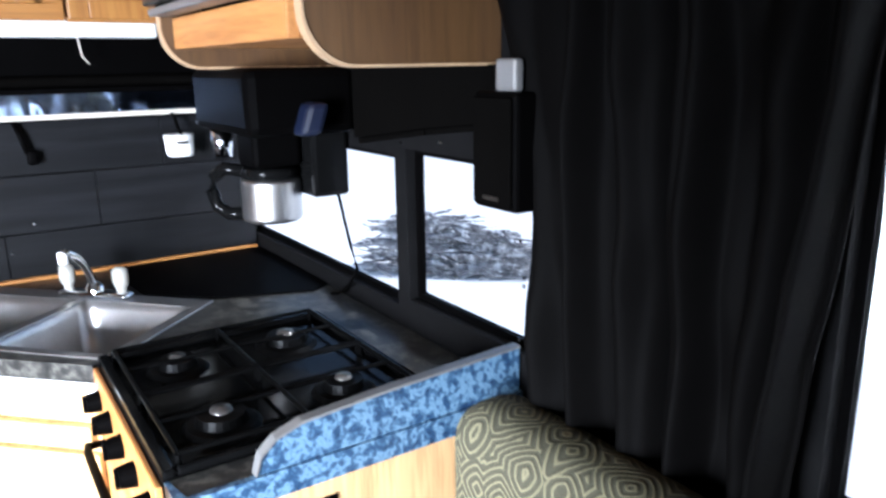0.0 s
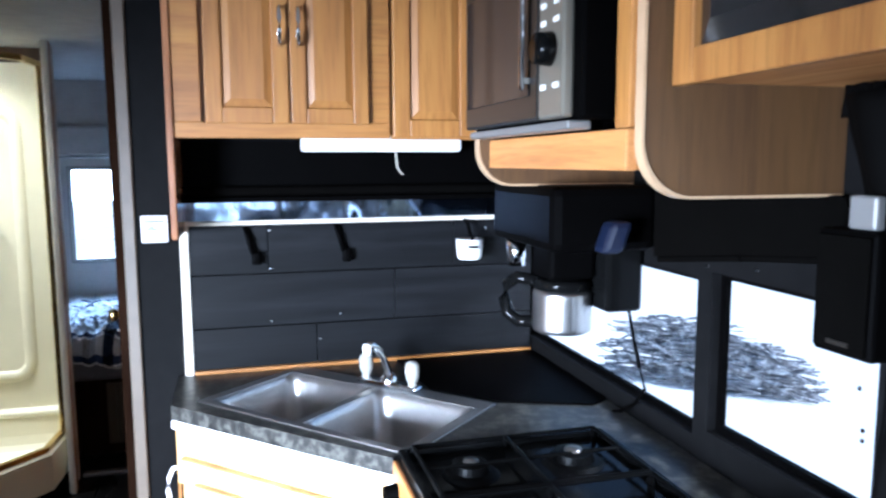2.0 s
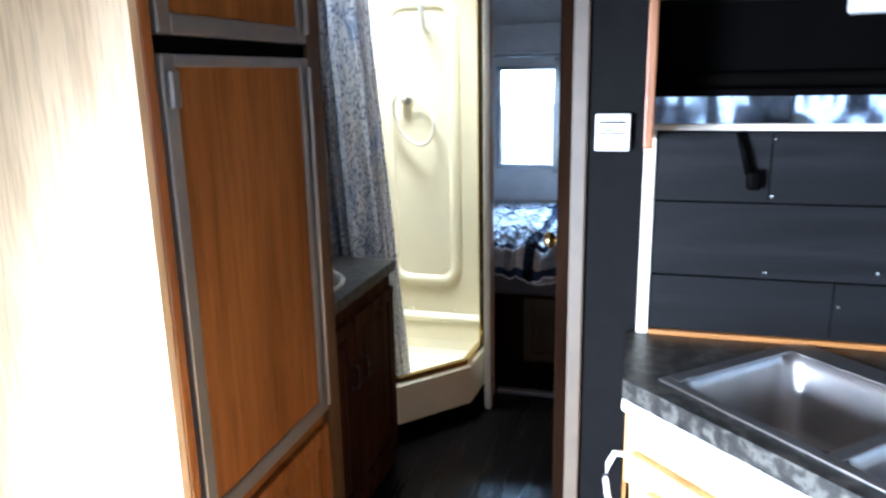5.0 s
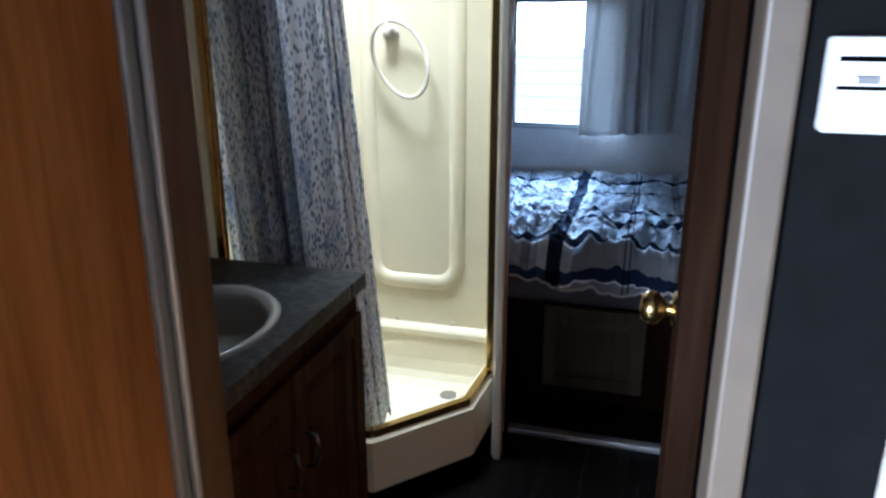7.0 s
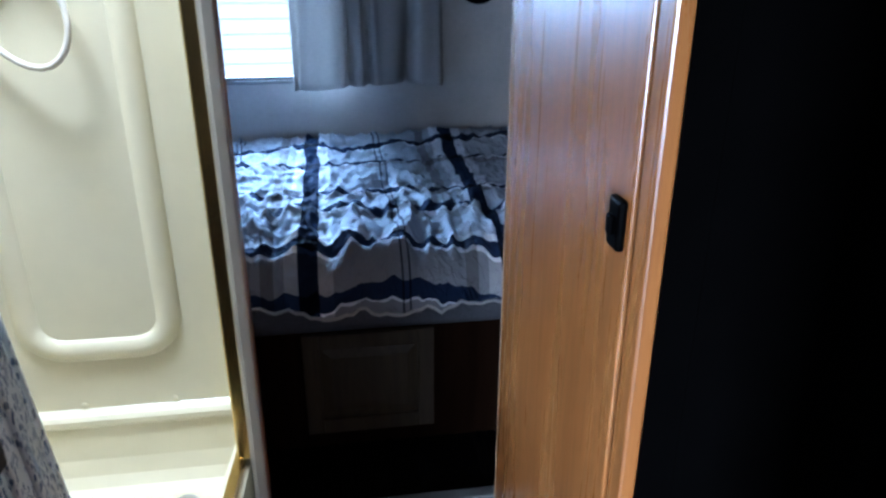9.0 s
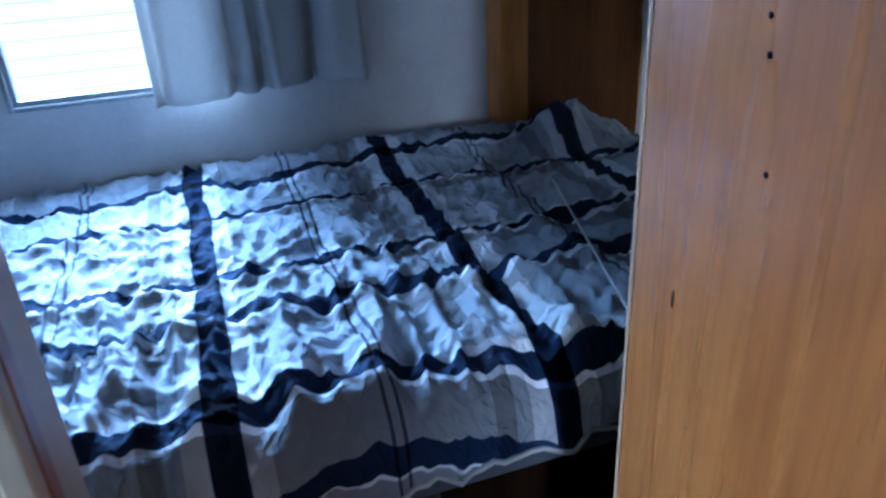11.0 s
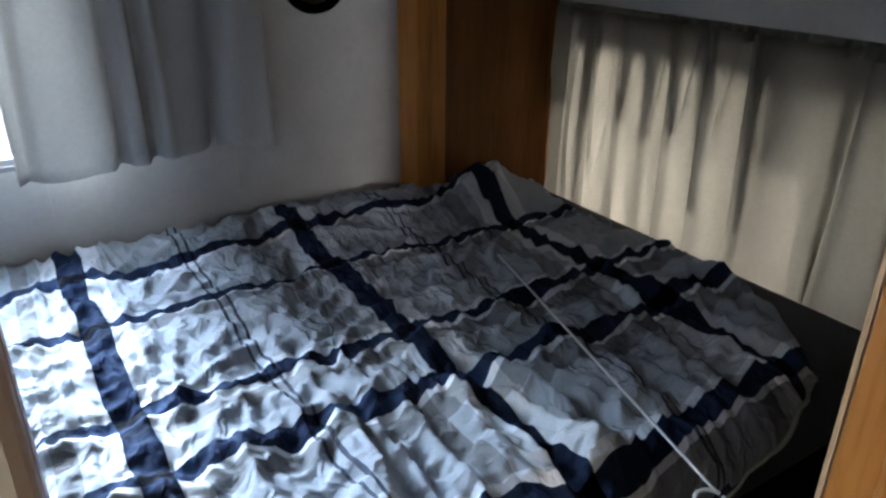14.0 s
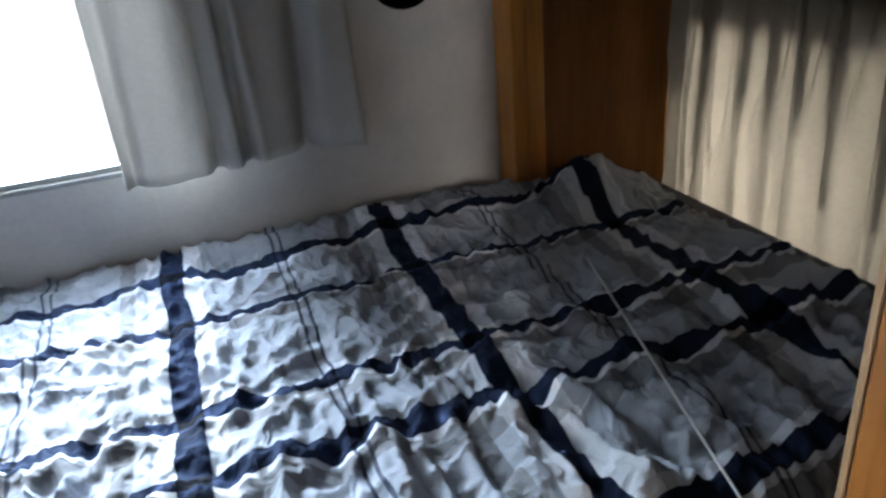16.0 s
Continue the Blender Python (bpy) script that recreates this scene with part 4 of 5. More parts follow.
turned(bm, [(0.0, 0.006), (0.026, 0.006), (0.030, 0.0)], pose(-0.352, 1.4055, 1.605, 90) @ Matrix.Diagonal((1, 0.62, 1, 1)), 28)
part("plate", bm, OAK_DARK, pt)
bm = B()
box(bm, -0.376, 1.397, 1.602, -0.328, 1.3994, 1.609)
part("stripe", bm, EDGE_TAN, pt, "tan middle stripe")

fr = thing("refrigerator", "grey framed trailer fridge with oak door panels", "refrigerator")
bm = B()
box(bm, XL + 0.02, 1.456, 0.62, FX - 0.03, 1.974, 1.93)
part("body", bm, ALU, fr)


def fridge_door(z0, z1):
    y0, y1, fw = 1.462, 1.968, 0.034
    bm = B()
    box(bm, FX - 0.026, y0 + fw, z0 + fw, FX - 0.008, y1 - fw, z1 - fw * 0.6)
    d = part("door", bm, OAK_FRIDGE, fr, "reddish oak door panel")
    for piece, a in (("stile", (y0, z0, y0 + fw, z1)), ("stile", (y1 - fw, z0, y1, z1)), ("rail", (y0 + fw, z0, y1 - fw, z0 + fw)), ("rail", (y0 + fw, z1 - fw * 0.6, y1 - fw, z1))):
        bm = B()
        box(bm, FX - 0.028, a[0], a[1], FX, a[2], a[3], 0.004)
        part(piece, bm, ALU, d, "grey metal door frame")
    bm = B()
    box(bm, FX, y0 + 0.004, z1 - 0.085, FX + 0.012, y0 + 0.026, z1 - 0.025, 0.004)
    part("latch", bm, ALU, d, "grey latch")
    bm = B()
    rod(bm, (FX + 0.006, y1 - 0.012, z0 + 0.02), (FX + 0.006, y1 - 0.012, z1 - 0.02), 0.006)
    part("handle_strip", bm, ALU, d)


fridge_door(0.635, 1.468)
fridge_door(1.497, 1.92)
bm = B()
box(bm, FX - 0.03, 1.456, 1.469, FX - 0.012, 1.974, 1.496)
part("divider", bm, BLACK, fr)
fc2 = thing("drawer_cabinet", "oak cabinet under the fridge", "cabinet")
bm = B()
box(bm, XL + 0.02, 1.456, 0.0, FX - 0.02, 1.974, 0.618)
part("body", bm, OAK_FRIDGE, fc2)
MFR = Matrix.Translation((FX - 0.02, 0, 0)) @ Matrix.Rotation(radians(90), 4, "Z")
cabinet_door(fc2, 1.47, 1.966, 0.05, 0.60, MFR, OAK_FRIDGE)

van = thing("vanity", "dark oak bathroom vanity with marbled top", "vanity")
bm = B()
box(bm, XL + 0.002, 2.052, 0.0, -0.440, 2.822, 0.60)
box(bm, -0.460, 2.052, 0.60, -0.440, 2.822, 0.752)
part("body", bm, OAK_DARK, van)
MV = Matrix.Translation((-0.440, 0, 0)) @ Matrix.Rotation(radians(90), 4, "Z")
cabinet_door(van, 2.08, 2.44, 0.08, 0.70, MV, OAK_DARK, handle=(2.41, 0.52, 0.08, True), pull=BRONZE)
cabinet_door(van, 2.46, 2.81, 0.08, 0.70, MV, OAK_DARK, handle=(2.49, 0.52, 0.08, True), pull=BRONZE)
bm = B()
vs = []
bx, by, ra, rb = -0.642, 2.425, 0.165, 0.205
N = 40
for z in (0.79, 0.753):
    h = [bm.verts.new((bx + ra * math.cos(2 * math.pi * k / N), by + rb * math.sin(2 * math.pi * k / N), z)) for k in range(N)]
    o = []
    for k in range(N):
        a = 2 * math.pi * k / N
        c, s = math.cos(a), math.sin(a)
        tx = ((-0.418 if c > 0 else XL + 0.002) - bx) / c if abs(c) > 1e-6 else 1e9
        ty = ((2.832 if s > 0 else 2.052) - by) / s if abs(s) > 1e-6 else 1e9
        t = min(tx, ty)
        o.append(bm.verts.new((bx + t * c, by + t * s, z)))
    for k in range(N):
        bm.faces.new((h[k], h[(k + 1) % N], o[(k + 1) % N], o[k]))
    vs.append((h, o))
for i in (0, 1):
    a, b = vs[0][i], vs[1][i]
    for k in range(N):
        bm.faces.new((a[k], a[(k + 1) % N], b[(k + 1) % N], b[k]))
bmesh.ops.recalc_face_normals(bm, faces=bm.faces)
part("top", bm, COUNTER, van, "dark marbled laminate top")
for cx, cy, qx, qy in ((-0.418, 2.832, -0.56, 2.75), (-0.418, 2.052, -0.56, 2.19)):
    bm = B()
    box(bm, qx, min(cy, qy), 0.7535, cx, max(cy, qy), 0.7893)
    part("top_corner", bm, COUNTER, van)
bas = thing("wash_basin", "grey-beige oval drop-in wash basin", "basin")
bm = B()
turned(bm, [(1.10, 0.001), (1.11, 0.008), (1.06, 0.014), (0.99, 0.010), (0.95, -0.02), (0.85, -0.08), (0.6, -0.125), (0.15, -0.135), (0.0, -0.135)], Matrix.Translation((bx, by, 0.79)) @ Matrix.Diagonal((ra, rb, 1, 1)), 48)
part("bowl", bm, PORCELAIN, bas, smooth=True)
bm = B()
turned(bm, [(0.022, 0.0), (0.02, 0.003), (0.0, 0.002)], Matrix.Translation((bx, by, 0.6555)), 20)
part("drain", bm, STEEL, bas, "steel drain ring")
vf = thing("tap", "dark curved basin tap", "faucet")
bm = B()
pipe(bm, [(-0.86, 2.44, 0.791), (-0.86, 2.44, 0.87), (-0.85, 2.44, 0.905), (-0.82, 2.44, 0.915), (-0.79, 2.44, 0.90), (-0.78, 2.44, 0.875)], 0.010, 10)
part("spout", bm, BLACK_GLOSS, vf, smooth=True)
bm = B()
turned(bm, [(0.03, 0), (0.028, 0.012), (0.0, 0.014)], Matrix.Translation((-0.86, 2.44, 0.7905)), 20)
part("base", bm, BLACK_GLOSS, vf)
bc = thing("wall_cabinet", "dark oak medicine cabinet above the vanity", "cabinet")
bm = B()
box(bm, XL + 0.0065, 2.052, 1.27, -0.66, 2.56, TOP - 0.002, 0.004)
part("body", bm, OAK_DARK, bc)
MB = Matrix.Translation((-0.66, 0, 0)) @ Matrix.Rotation(radians(90), 4, "Z")
cabinet_door(bc, 2.07, 2.54, 1.29, 1.97, MB, OAK_DARK)

# shower stall
sh = thing("shower_stall", "cream moulded corner shower stall with gold frame", "shower")
def inset(p, d):
    c = Vector((-0.62, 3.30))
    q = Vector(p)
    return tuple(q + (c - q).normalized() * d)


PAN = [(XL + 0.003, 2.90), (-0.47, 2.965), (-0.245, 3.225), (-0.222, 3.582), (XL + 0.003, 3.582)]
bm = B()
prism(bm, [inset(p, 0.03) for p in PAN], 0.0, 0.075)
part("base", bm, BLACK, sh, "dark recessed toe under the pan")
bm = B()
inn = [inset(p, 0.055) for p in PAN]
low, mid_, top_, tin, bot = ([bm.verts.new((*p, z)) for p in ring] for ring, z in ((PAN, 0.0755), (PAN, 0.235), ([inset(p, 0.01) for p in PAN], 0.245), (inn, 0.245), ([inset(p, 0.085) for p in PAN], 0.1515)))
for ra_, rb_ in ((low, mid_), (mid_, top_), (top_, tin), (tin, bot)):
    for a in range(5):
        bm.faces.new((ra_[a], ra_[(a + 1) % 5], rb_[(a + 1) % 5], rb_[a]))
bmesh.ops.recalc_face_normals(bm, faces=bm.faces)
part("kerb", bm, SHOWER, sh, "cream kerb of the shower pan")
bm = B()
prism(bm, inn, 0.076, 0.150)
part("pan_floor", bm, SHOWER, sh)
bm = B()
turned(bm, [(0.03, 0.0), (0.026, 0.004), (0.0, 0.003)], Matrix.Translation((-0.382, 3.437, 0.1505)), 24)
part("drain", bm, STEEL, sh)
bm = B()
box(bm, XL + 0.003, 3.556, 0.246, -0.235, 3.582, 1.93)
box(bm, XL + 0.003, 2.92, 0.246, XL + 0.025, 3.5555, 1.93)
part("wall_panel", bm, SHOWER, sh)
bm = B()
prism(bm, [(3.556, 0.151), (3.475, 0.151), (3.505, 0.162), (3.522, 0.185), (3.532, 0.225), (3.536, 0.312), (3.529, 0.320), (3.529, 0.334), (3.536, 0.342), (3.546, 0.346), (3.556, 0.352)], XL + 0.026, -0.262, "x")
part("back_cove", bm, SHOWER, sh, "coved back lip of the shower pan")
bm = B()
box(bm, -0.2615, 3.46, 0.246, -0.236, 3.5555, 1.93, 0.008)
part("side_flange", bm, SHOWER, sh)


def rounded_bar(u0, u1, z0, z1, r):
    """The centre line of an upright rounded rectangle."""
    pts = []
    for cu, cz, s in ((u1 - r, z1 - r, 0), (u0 + r, z1 - r, 1), (u0 + r, z0 + r, 2), (u1 - r, z0 + r, 3)):
        pts += [(cu + r * math.cos(math.pi / 2 * (s + k / 6)), cz + r * math.sin(math.pi / 2 * (s + k / 6))) for k in range(7)]
    return pts + pts[:1]


def moulded_ridge(bm, line, y, wide, high):
    """A low rounded ridge along a closed upright line of (x, z) on the wall at y."""
    rings, n = [], len(line) - 1
    for k in range(n):
        p, q = Vector(line[(k + 1) % n]), Vector(line[k - 1])
        side = Vector((-(p - q).y, (p - q).x)).normalized()
        rings.append([bm.verts.new((line[k][0] + side.x * wide * math.cos(a), y - high * math.sin(a) ** 1.4, line[k][1] + side.y * wide * math.cos(a))) for a in (math.pi * m / 10 for m in range(11))])
    for k in range(n):
        r0, r1 = rings[k], rings[(k + 1) % n]
        for m in range(10):
            bm.faces.new((r0[m], r0[m + 1], r1[m + 1], r1[m]))
    bmesh.ops.recalc_face_normals(bm, faces=bm.faces)


bm = B()
moulded_ridge(bm, rounded_bar(-0.685, -0.385, 0.505, 1.72, 0.075), 3.5559, 0.027, 0.014)
part("moulding", bm, SHOWER, sh, "raised moulded panel outline", True)
GP = [Vector(inset(p, 0.022)) for p in PAN]
for a, b in ((0, 1), (1, 2), (2, 3)):
    for z0, z1 in ((0.246, 0.268), (1.90, 1.925)):
        bm = B()
        d = (GP[b] - GP[a]).normalized()
        nrm = Vector((-d.y, d.x)) * 0.011
        prism(bm, [tuple(GP[a] - nrm), tuple(GP[b] - nrm), tuple(GP[b] + nrm), tuple(GP[a] + nrm)], z0, z1)
        part("frame_rail", bm, BRASS, sh, "dull gold frame rail")
bm = B()
box(bm, -0.254, 3.425, 0.268, -0.222, 3.459, 1.90, 0.004)
part("frame_post", bm, BRASS, sh, "gold upright post")
bm = B()
box(bm, -0.223, 3.46, 0.246, -0.2135, 3.499, 1.93, 0.002)
part("frame_post", bm, CREAM_TRIM, sh)
bm = B()
box(bm, XL + 0.072, 2.878, 0.268, XL + 0.096, 2.902, 1.90, 0.004)
part("frame_post", bm, BRASS, sh, "gold upright post")
for gx in (-0.40, -0.60):
    bm = B()
    turned(bm, [(0.007, 0), (0.006, 0.005), (0, 0.006)], pose(gx, 3.5555, 0.362, 90), 12)
    part("fastener", bm, SHOWER, sh)
bm = B()
pipe(bm, [(-0.50, 3.555, 1.60), (-0.50, 3.50, 1.62), (-0.495, 3.47, 1.66), (-0.51, 3.45, 1.80)], 0.009, 10)
arm = part("shower_arm", bm, WHITE_PLASTIC, sh, "white shower wand", True)
bm = B()
turned(bm, [(0.0, 0.0), (0.034, 0.0), (0.036, 0.012), (0.014, 0.04), (0.0, 0.045)], pose(-0.515, 3.43, 1.835, 40), 24)
part("shower_head", bm, WHITE_PLASTIC, arm, smooth=True)
bm = B()
turned(bm, [(0.0, 0.03), (0.02, 0.03), (0.024, 0.0)], pose(-0.60, 3.555, 1.325, 90), 20)
part("valve", bm, CREAM_TRIM, sh, smooth=True)
bm = B()
hose = []
for k in range(26):
    a = math.pi * 0.62 + 2 * math.pi * 0.97 * k / 25
    hose.append((-0.560 + 0.090 * math.cos(a) - 0.018 * math.sin(a), 3.515 + 0.01 * math.sin(2 * a), 1.245 + 0.115 * math.sin(a) - 0.014 * math.cos(a)))
pipe(bm, hose, 0.0065, 8)
part("hose", bm, CREAM_TRIM, sh, "coiled grey shower hose", True)


def floral():
    mat, tree, b = material("blue_sprig_curtain", 0.75, 0, 0.2)
    v = coords(tree, (1, 1, 0.32), (0.9, 0.5, 0.4))
    vo = node(tree, "ShaderNodeTexVoronoi", Scale=150.0)
    tree.links.new(v, vo.inputs["Vector"])
    n1 = node(tree, "ShaderNodeTexNoise", Scale=16.0, Detail=3.0)
    tree.links.new(v, n1.inputs["Vector"])
    dots = ramp(tree, vo.outputs["Distance"], ((0.34, (0.15, 0.19, 0.31)), (0.43, (0.86, 0.86, 0.87))))
    where = ramp(tree, n1.outputs[0], ((0.2, (0, 0, 0)), (0.4, (1, 1, 1))))
    bloom = ramp(tree, n1.outputs[0], ((0.60, (0.86, 0.86, 0.87)), (0.70, (0.40, 0.49, 0.64))))
    col = mixed(tree, where, (0.84, 0.84, 0.86), dots)
    col = mixed(tree, 1.0, col, bloom, "DARKEN")
    tree.links.new(col, b.inputs["Base Color"])
    tl, mx = tree.nodes.new("ShaderNodeBsdfTranslucent"), tree.nodes.new("ShaderNodeMixShader")
    tree.links.new(col, tl.inputs[0])
    mx.inputs[0].default_value = 0.62
    tree.links.new(b.outputs[0], mx.inputs[1])
    tree.links.new(tl.outputs[0], mx.inputs[2])
    tree.links.new(mx.outputs[0], tree.nodes["Material Output"].inputs[0])
    return mat


SPRIG = floral()
sc_ = thing("shower_curtain", "white shower curtain with small blue sprigs", "curtain")
bm = B()
ca, cb = Vector((-0.84, 2.925)), Vector((-0.50, 3.0))
cc = Vector((-0.50, 3.10))
def along(u, o, z):
    g = (1.88 - z) / 1.68
    p = ca.lerp(cb, min(u / 0.8, 1)) if u < 0.8 else cb.lerp(cc, (u - 0.8) / 0.2)
    p = p + Vector((-0.02 + 0.03 * g * (1 - u), 0.02 * g)) + Vector((0.25, -0.95)) * (-o)
    if u > 0.45:
        p = p + Vector((0.02, 0.09)) * (max(0, g - 0.1) ** 1.2) * (u - 0.45) / 0.55
    return (p.x - 0.078 * (1 - g), p.y + 0.01, z)
drape(bm, 0.0, 1.0, 0.20, 1.88, along, folds=7.5, depth=0.034, seed=9, nu=200, nz=36, gather=0.85)
part("cloth", bm, SPRIG, sc_, smooth=True)
for ua, ub, seed, back in ((0.24, 0.54, 21, 0.034), (0.22, 0.50, 22, 0.056), (0.27, 0.66, 23, 0.078)):
    bm = B()
    drape(bm, ua, ub, 0.22, 1.88, lambda u, o, z: Vector(along(u, o, z)) + Vector((-0.008, back, 0)), folds=4.5, depth=0.022, seed=seed, nu=100, nz=24, gather=0.8)
    part("gathered_fold", bm, SPRIG, sc_, smooth=True)
bm = B()
rod(bm, (XL + 0.026, 2.935, 1.885), (-0.49, 2.99, 1.885), 0.009)
part("curtain_rod", bm, BRASS, sc_)


# ---- hall doors ----
def panel_door(name, label, x0, x1, y0, y1, z1, mat):
    ob = thing(name, label, "door")
    bm = B()
    box(bm, x0, y0, 0.012, x1, y1, z1, 0.003)
    part("leaf", bm, mat, ob)
    return ob


bd = panel_door("bedroom_door", "open oak veneer bedroom door with pale lipping", 0.338, 0.371, 2.79, 3.395, 1.94, OAK_DOOR)
bm = B()
box(bm, 0.3375, 3.3955, 0.012, 0.3715, 3.3995, 1.94)
part("lipping", bm, EDGE_TAN, bd, "pale edge lipping")
bm = B()
box(bm, 0.326, 2.797, 1.0, 0.3375, 2.835, 1.065, 0.005)
lt = part("latch", bm, BLACK, bd, "black surface latch")
bm = B()
box(bm, 0.319, 2.809, 1.02, 0.3258, 2.823, 1.045, 0.003)
part("button", bm, BLACK, lt)
for hy, hz in ((3.262, 1.215), (3.258, 1.19), (3.245, 1.11)):
    bm = B()
    turned(bm, [(0.0026, 0.0), (0.0, 0.001)], pose(0.3378, hy, hz, 0, -90), 10)
    part("screw_hole", bm, BLACK, bd, "small dark hole")
bm = B()
turned(bm, [(0.0045, 0.0), (0.003, 0.0008), (0.0, 0.001)], pose(0.3378, 3.332, 0.965, 0, -90) @ Matrix.Diagonal((2.2, 0.5, 1, 1)), 16)
part("knot", bm, OAK_DARK, bd, "dark knot")

# The leaf's shade in the hall is put into its veneer colour.
hd = panel_door("hall_door", "narrow brown hall door leaf with brass knob", 0.250, 0.283, 2.037, 2.150, 1.94, OAK_SHADED)
bm = B()
turned(bm, [(0.021, 0.0), (0.019, 0.003), (0.008, 0.005), (0.008, 0.012), (0.017, 0.018), (0.020, 0.027), (0.014, 0.037), (0, 0.039)], pose(0.250, 2.115, 1.05, 0, -90), 28)
part("knob", bm, BRASS, hd, "polished brass knob", True)
bm = B()
box(bm, 0.257, 2.1502, 0.98, 0.276, 2.1522, 1.12, 0.0008)
part("latch_plate", bm, BRASS, hd, "brass latch plate on the edge")

# ---- bedroom ----
def plaid():
    mat, tree, b = material("plaid_quilt_cotton", 0.9, 0, 0.1)
    uv = tree.nodes.new("ShaderNodeUVMap")
    uv.uv_map = "UVMap"
    sep = tree.nodes.new("ShaderNodeSeparateXYZ")
    tree.links.new(uv.outputs[0], sep.inputs[0])

    def stripes(source, stops, wrap=None, scale=1.0, shift=0.0):
        m = tree.nodes.new("ShaderNodeMath")
        m.operation = "MULTIPLY_ADD"
        m.inputs[1].default_value, m.inputs[2].default_value = scale, shift
        tree.links.new(source, m.inputs[0])
        out = m.outputs[0]
        if wrap:
            w = tree.nodes.new("ShaderNodeMath")
            w.operation = "FRACT"
            tree.links.new(out, w.inputs[0])
            out = w.outputs[0]
        r = tree.nodes.new("ShaderNodeValToRGB")
        r.color_ramp.interpolation = "CONSTANT"
        while len(r.color_ramp.elements) < len(stops):
            r.color_ramp.elements.new(0.5)
        for e, (at, c) in zip(r.color_ramp.elements, stops):
            e.position, e.color = at, (*c, 1)
        tree.links.new(out, r.inputs[0])
        return r.outputs[0]

    L, Wt, G, N = (0.47, 0.485, 0.515), (0.80, 0.80, 0.81), (0.28, 0.275, 0.28), (0.016, 0.026, 0.058)
    D = (0.10, 0.11, 0.14)
    one = stripes(sep.outputs[0], ((0.0, N), (0.095, Wt), (0.165, L), (0.50, D), (0.51, L), (0.535, D), (0.545, L), (0.82, G), (0.88, L), (0.93, Wt)), True, 1 / 0.515, 0.205)
    # across the bed: v runs from the end wall towards the hall, in metres
    cross = ((0.0, L), (0.135, N), (0.172, Wt), (0.185, L), (0.355, N), (0.382, Wt), (0.392, G), (0.425, L), (0.66, Wt), (0.672, N), (0.71, Wt), (0.725, G), (0.765, L), (0.855, N), (0.895, Wt), (0.91, G), (0.96, L), (1.13, Wt), (1.145, N), (1.19, Wt), (1.205, G), (1.305, N), (1.345, Wt), (1.352, G))
    two = stripes(sep.outputs[1], tuple((a / 1.6, c) for a, c in cross), None, 1 / 1.6, 0.0)
    n1 = node(tree, "ShaderNodeTexNoise", Scale=300.0, Detail=2.0)
    tree.links.new(uv.outputs[0], n1.inputs["Vector"])
    tone = ramp(tree, n1.outputs[0], ((0.3, (0.85,) * 3), (0.7, (1, 1, 1))))
    col = mixed(tree, 1.0, one, two, "MULTIPLY")
    gain = mixed(tree, 1.0, col, (1.75, 1.75, 1.75), "MULTIPLY")
    col = mixed(tree, 0.7, gain, tone, "MULTIPLY")
    tree.links.new(col, b.inputs["Base Color"])
    # fine creases and a puckered weave
    warp = node(tree, "ShaderNodeTexNoise", Scale=14.0, Detail=3.0)
    tree.links.new(uv.outputs[0], warp.inputs["Vector"])
    moved = mixed(tree, 0.06, uv.outputs[0], warp.outputs["Color"], "ADD")
    crossed = []
    for scale, stretch, lean in ((7.0, (1.0, 0.45, 1), 0.5), (12.0, (0.5, 1.0, 1), -0.4), (21.0, (1.0, 0.6, 1), 0.9)):
        mp = tree.nodes.new("ShaderNodeMapping")
        mp.inputs["Scale"].default_value, mp.inputs["Rotation"].default_value = stretch, (0, 0, lean)
        tree.links.new(moved, mp.inputs["Vector"])
        n = node(tree, "ShaderNodeTexNoise", Scale=scale, Detail=2.0, Roughness=0.5)
        tree.links.new(mp.outputs["Vector"], n.inputs["Vector"])
        crossed.append(ramp(tree, n.outputs[0], ((0.40, (0, 0, 0)), (0.50, (1, 1, 1)), (0.62, (0, 0, 0)))))
    line = mixed(tree, 0.5, mixed(tree, 0.5, crossed[0], crossed[1]), crossed[2])
    pucker = node(tree, "ShaderNodeTexNoise", Scale=120.0, Detail=2.0)
    tree.links.new(uv.outputs[0], pucker.inputs["Vector"])
    one_b = node(tree, "ShaderNodeBump", Strength=0.8, Distance=0.010)
    tree.links.new(line, one_b.inputs["Height"])
    two_b = node(tree, "ShaderNodeBump", Strength=0.45, Distance=0.002)
    tree.links.new(pucker.outputs[0], two_b.inputs["Height"])
    tree.links.new(one_b.outputs[0], two_b.inputs["Normal"])
    tree.links.new(two_b.outputs[0], b.inputs["Normal"])
    return mat


PLAID = plaid()
bed = thing("bed", "crosswise bed with dark mattress on an oak platform", "bed")
bm = B()
box(bm, XL + 0.002, 3.80, 0.0, 1.30, YF - 0.002, 0.40)
# Platform oak is darkened for the shade below the quilt.
part("platform", bm, OAK_SHADED, bed)
bm = B()
box(bm, XL + 0.004, 3.715, 0.4005, 1.30, YF - 0.004, 0.585, 0.05, 4)
part("mattress", bm, MATTRESS, bed, "dark mattress", True)
cabinet_door(bed, -0.115, 0.245, 0.055, 0.372, Matrix.Translation((0, 3.7995, 0)), HATCH, name="hatch")

quilt = thing("quilt", "rumpled navy, grey and white plaid quilt on the bed", "quilt")
bm = B()
uvl = bm.loops.layers.uv.new("UVMap")
NX, NY = 380, 300
X0, X1 = XL + 0.006, 1.17
LV = 1.36
grid, param = [], {}


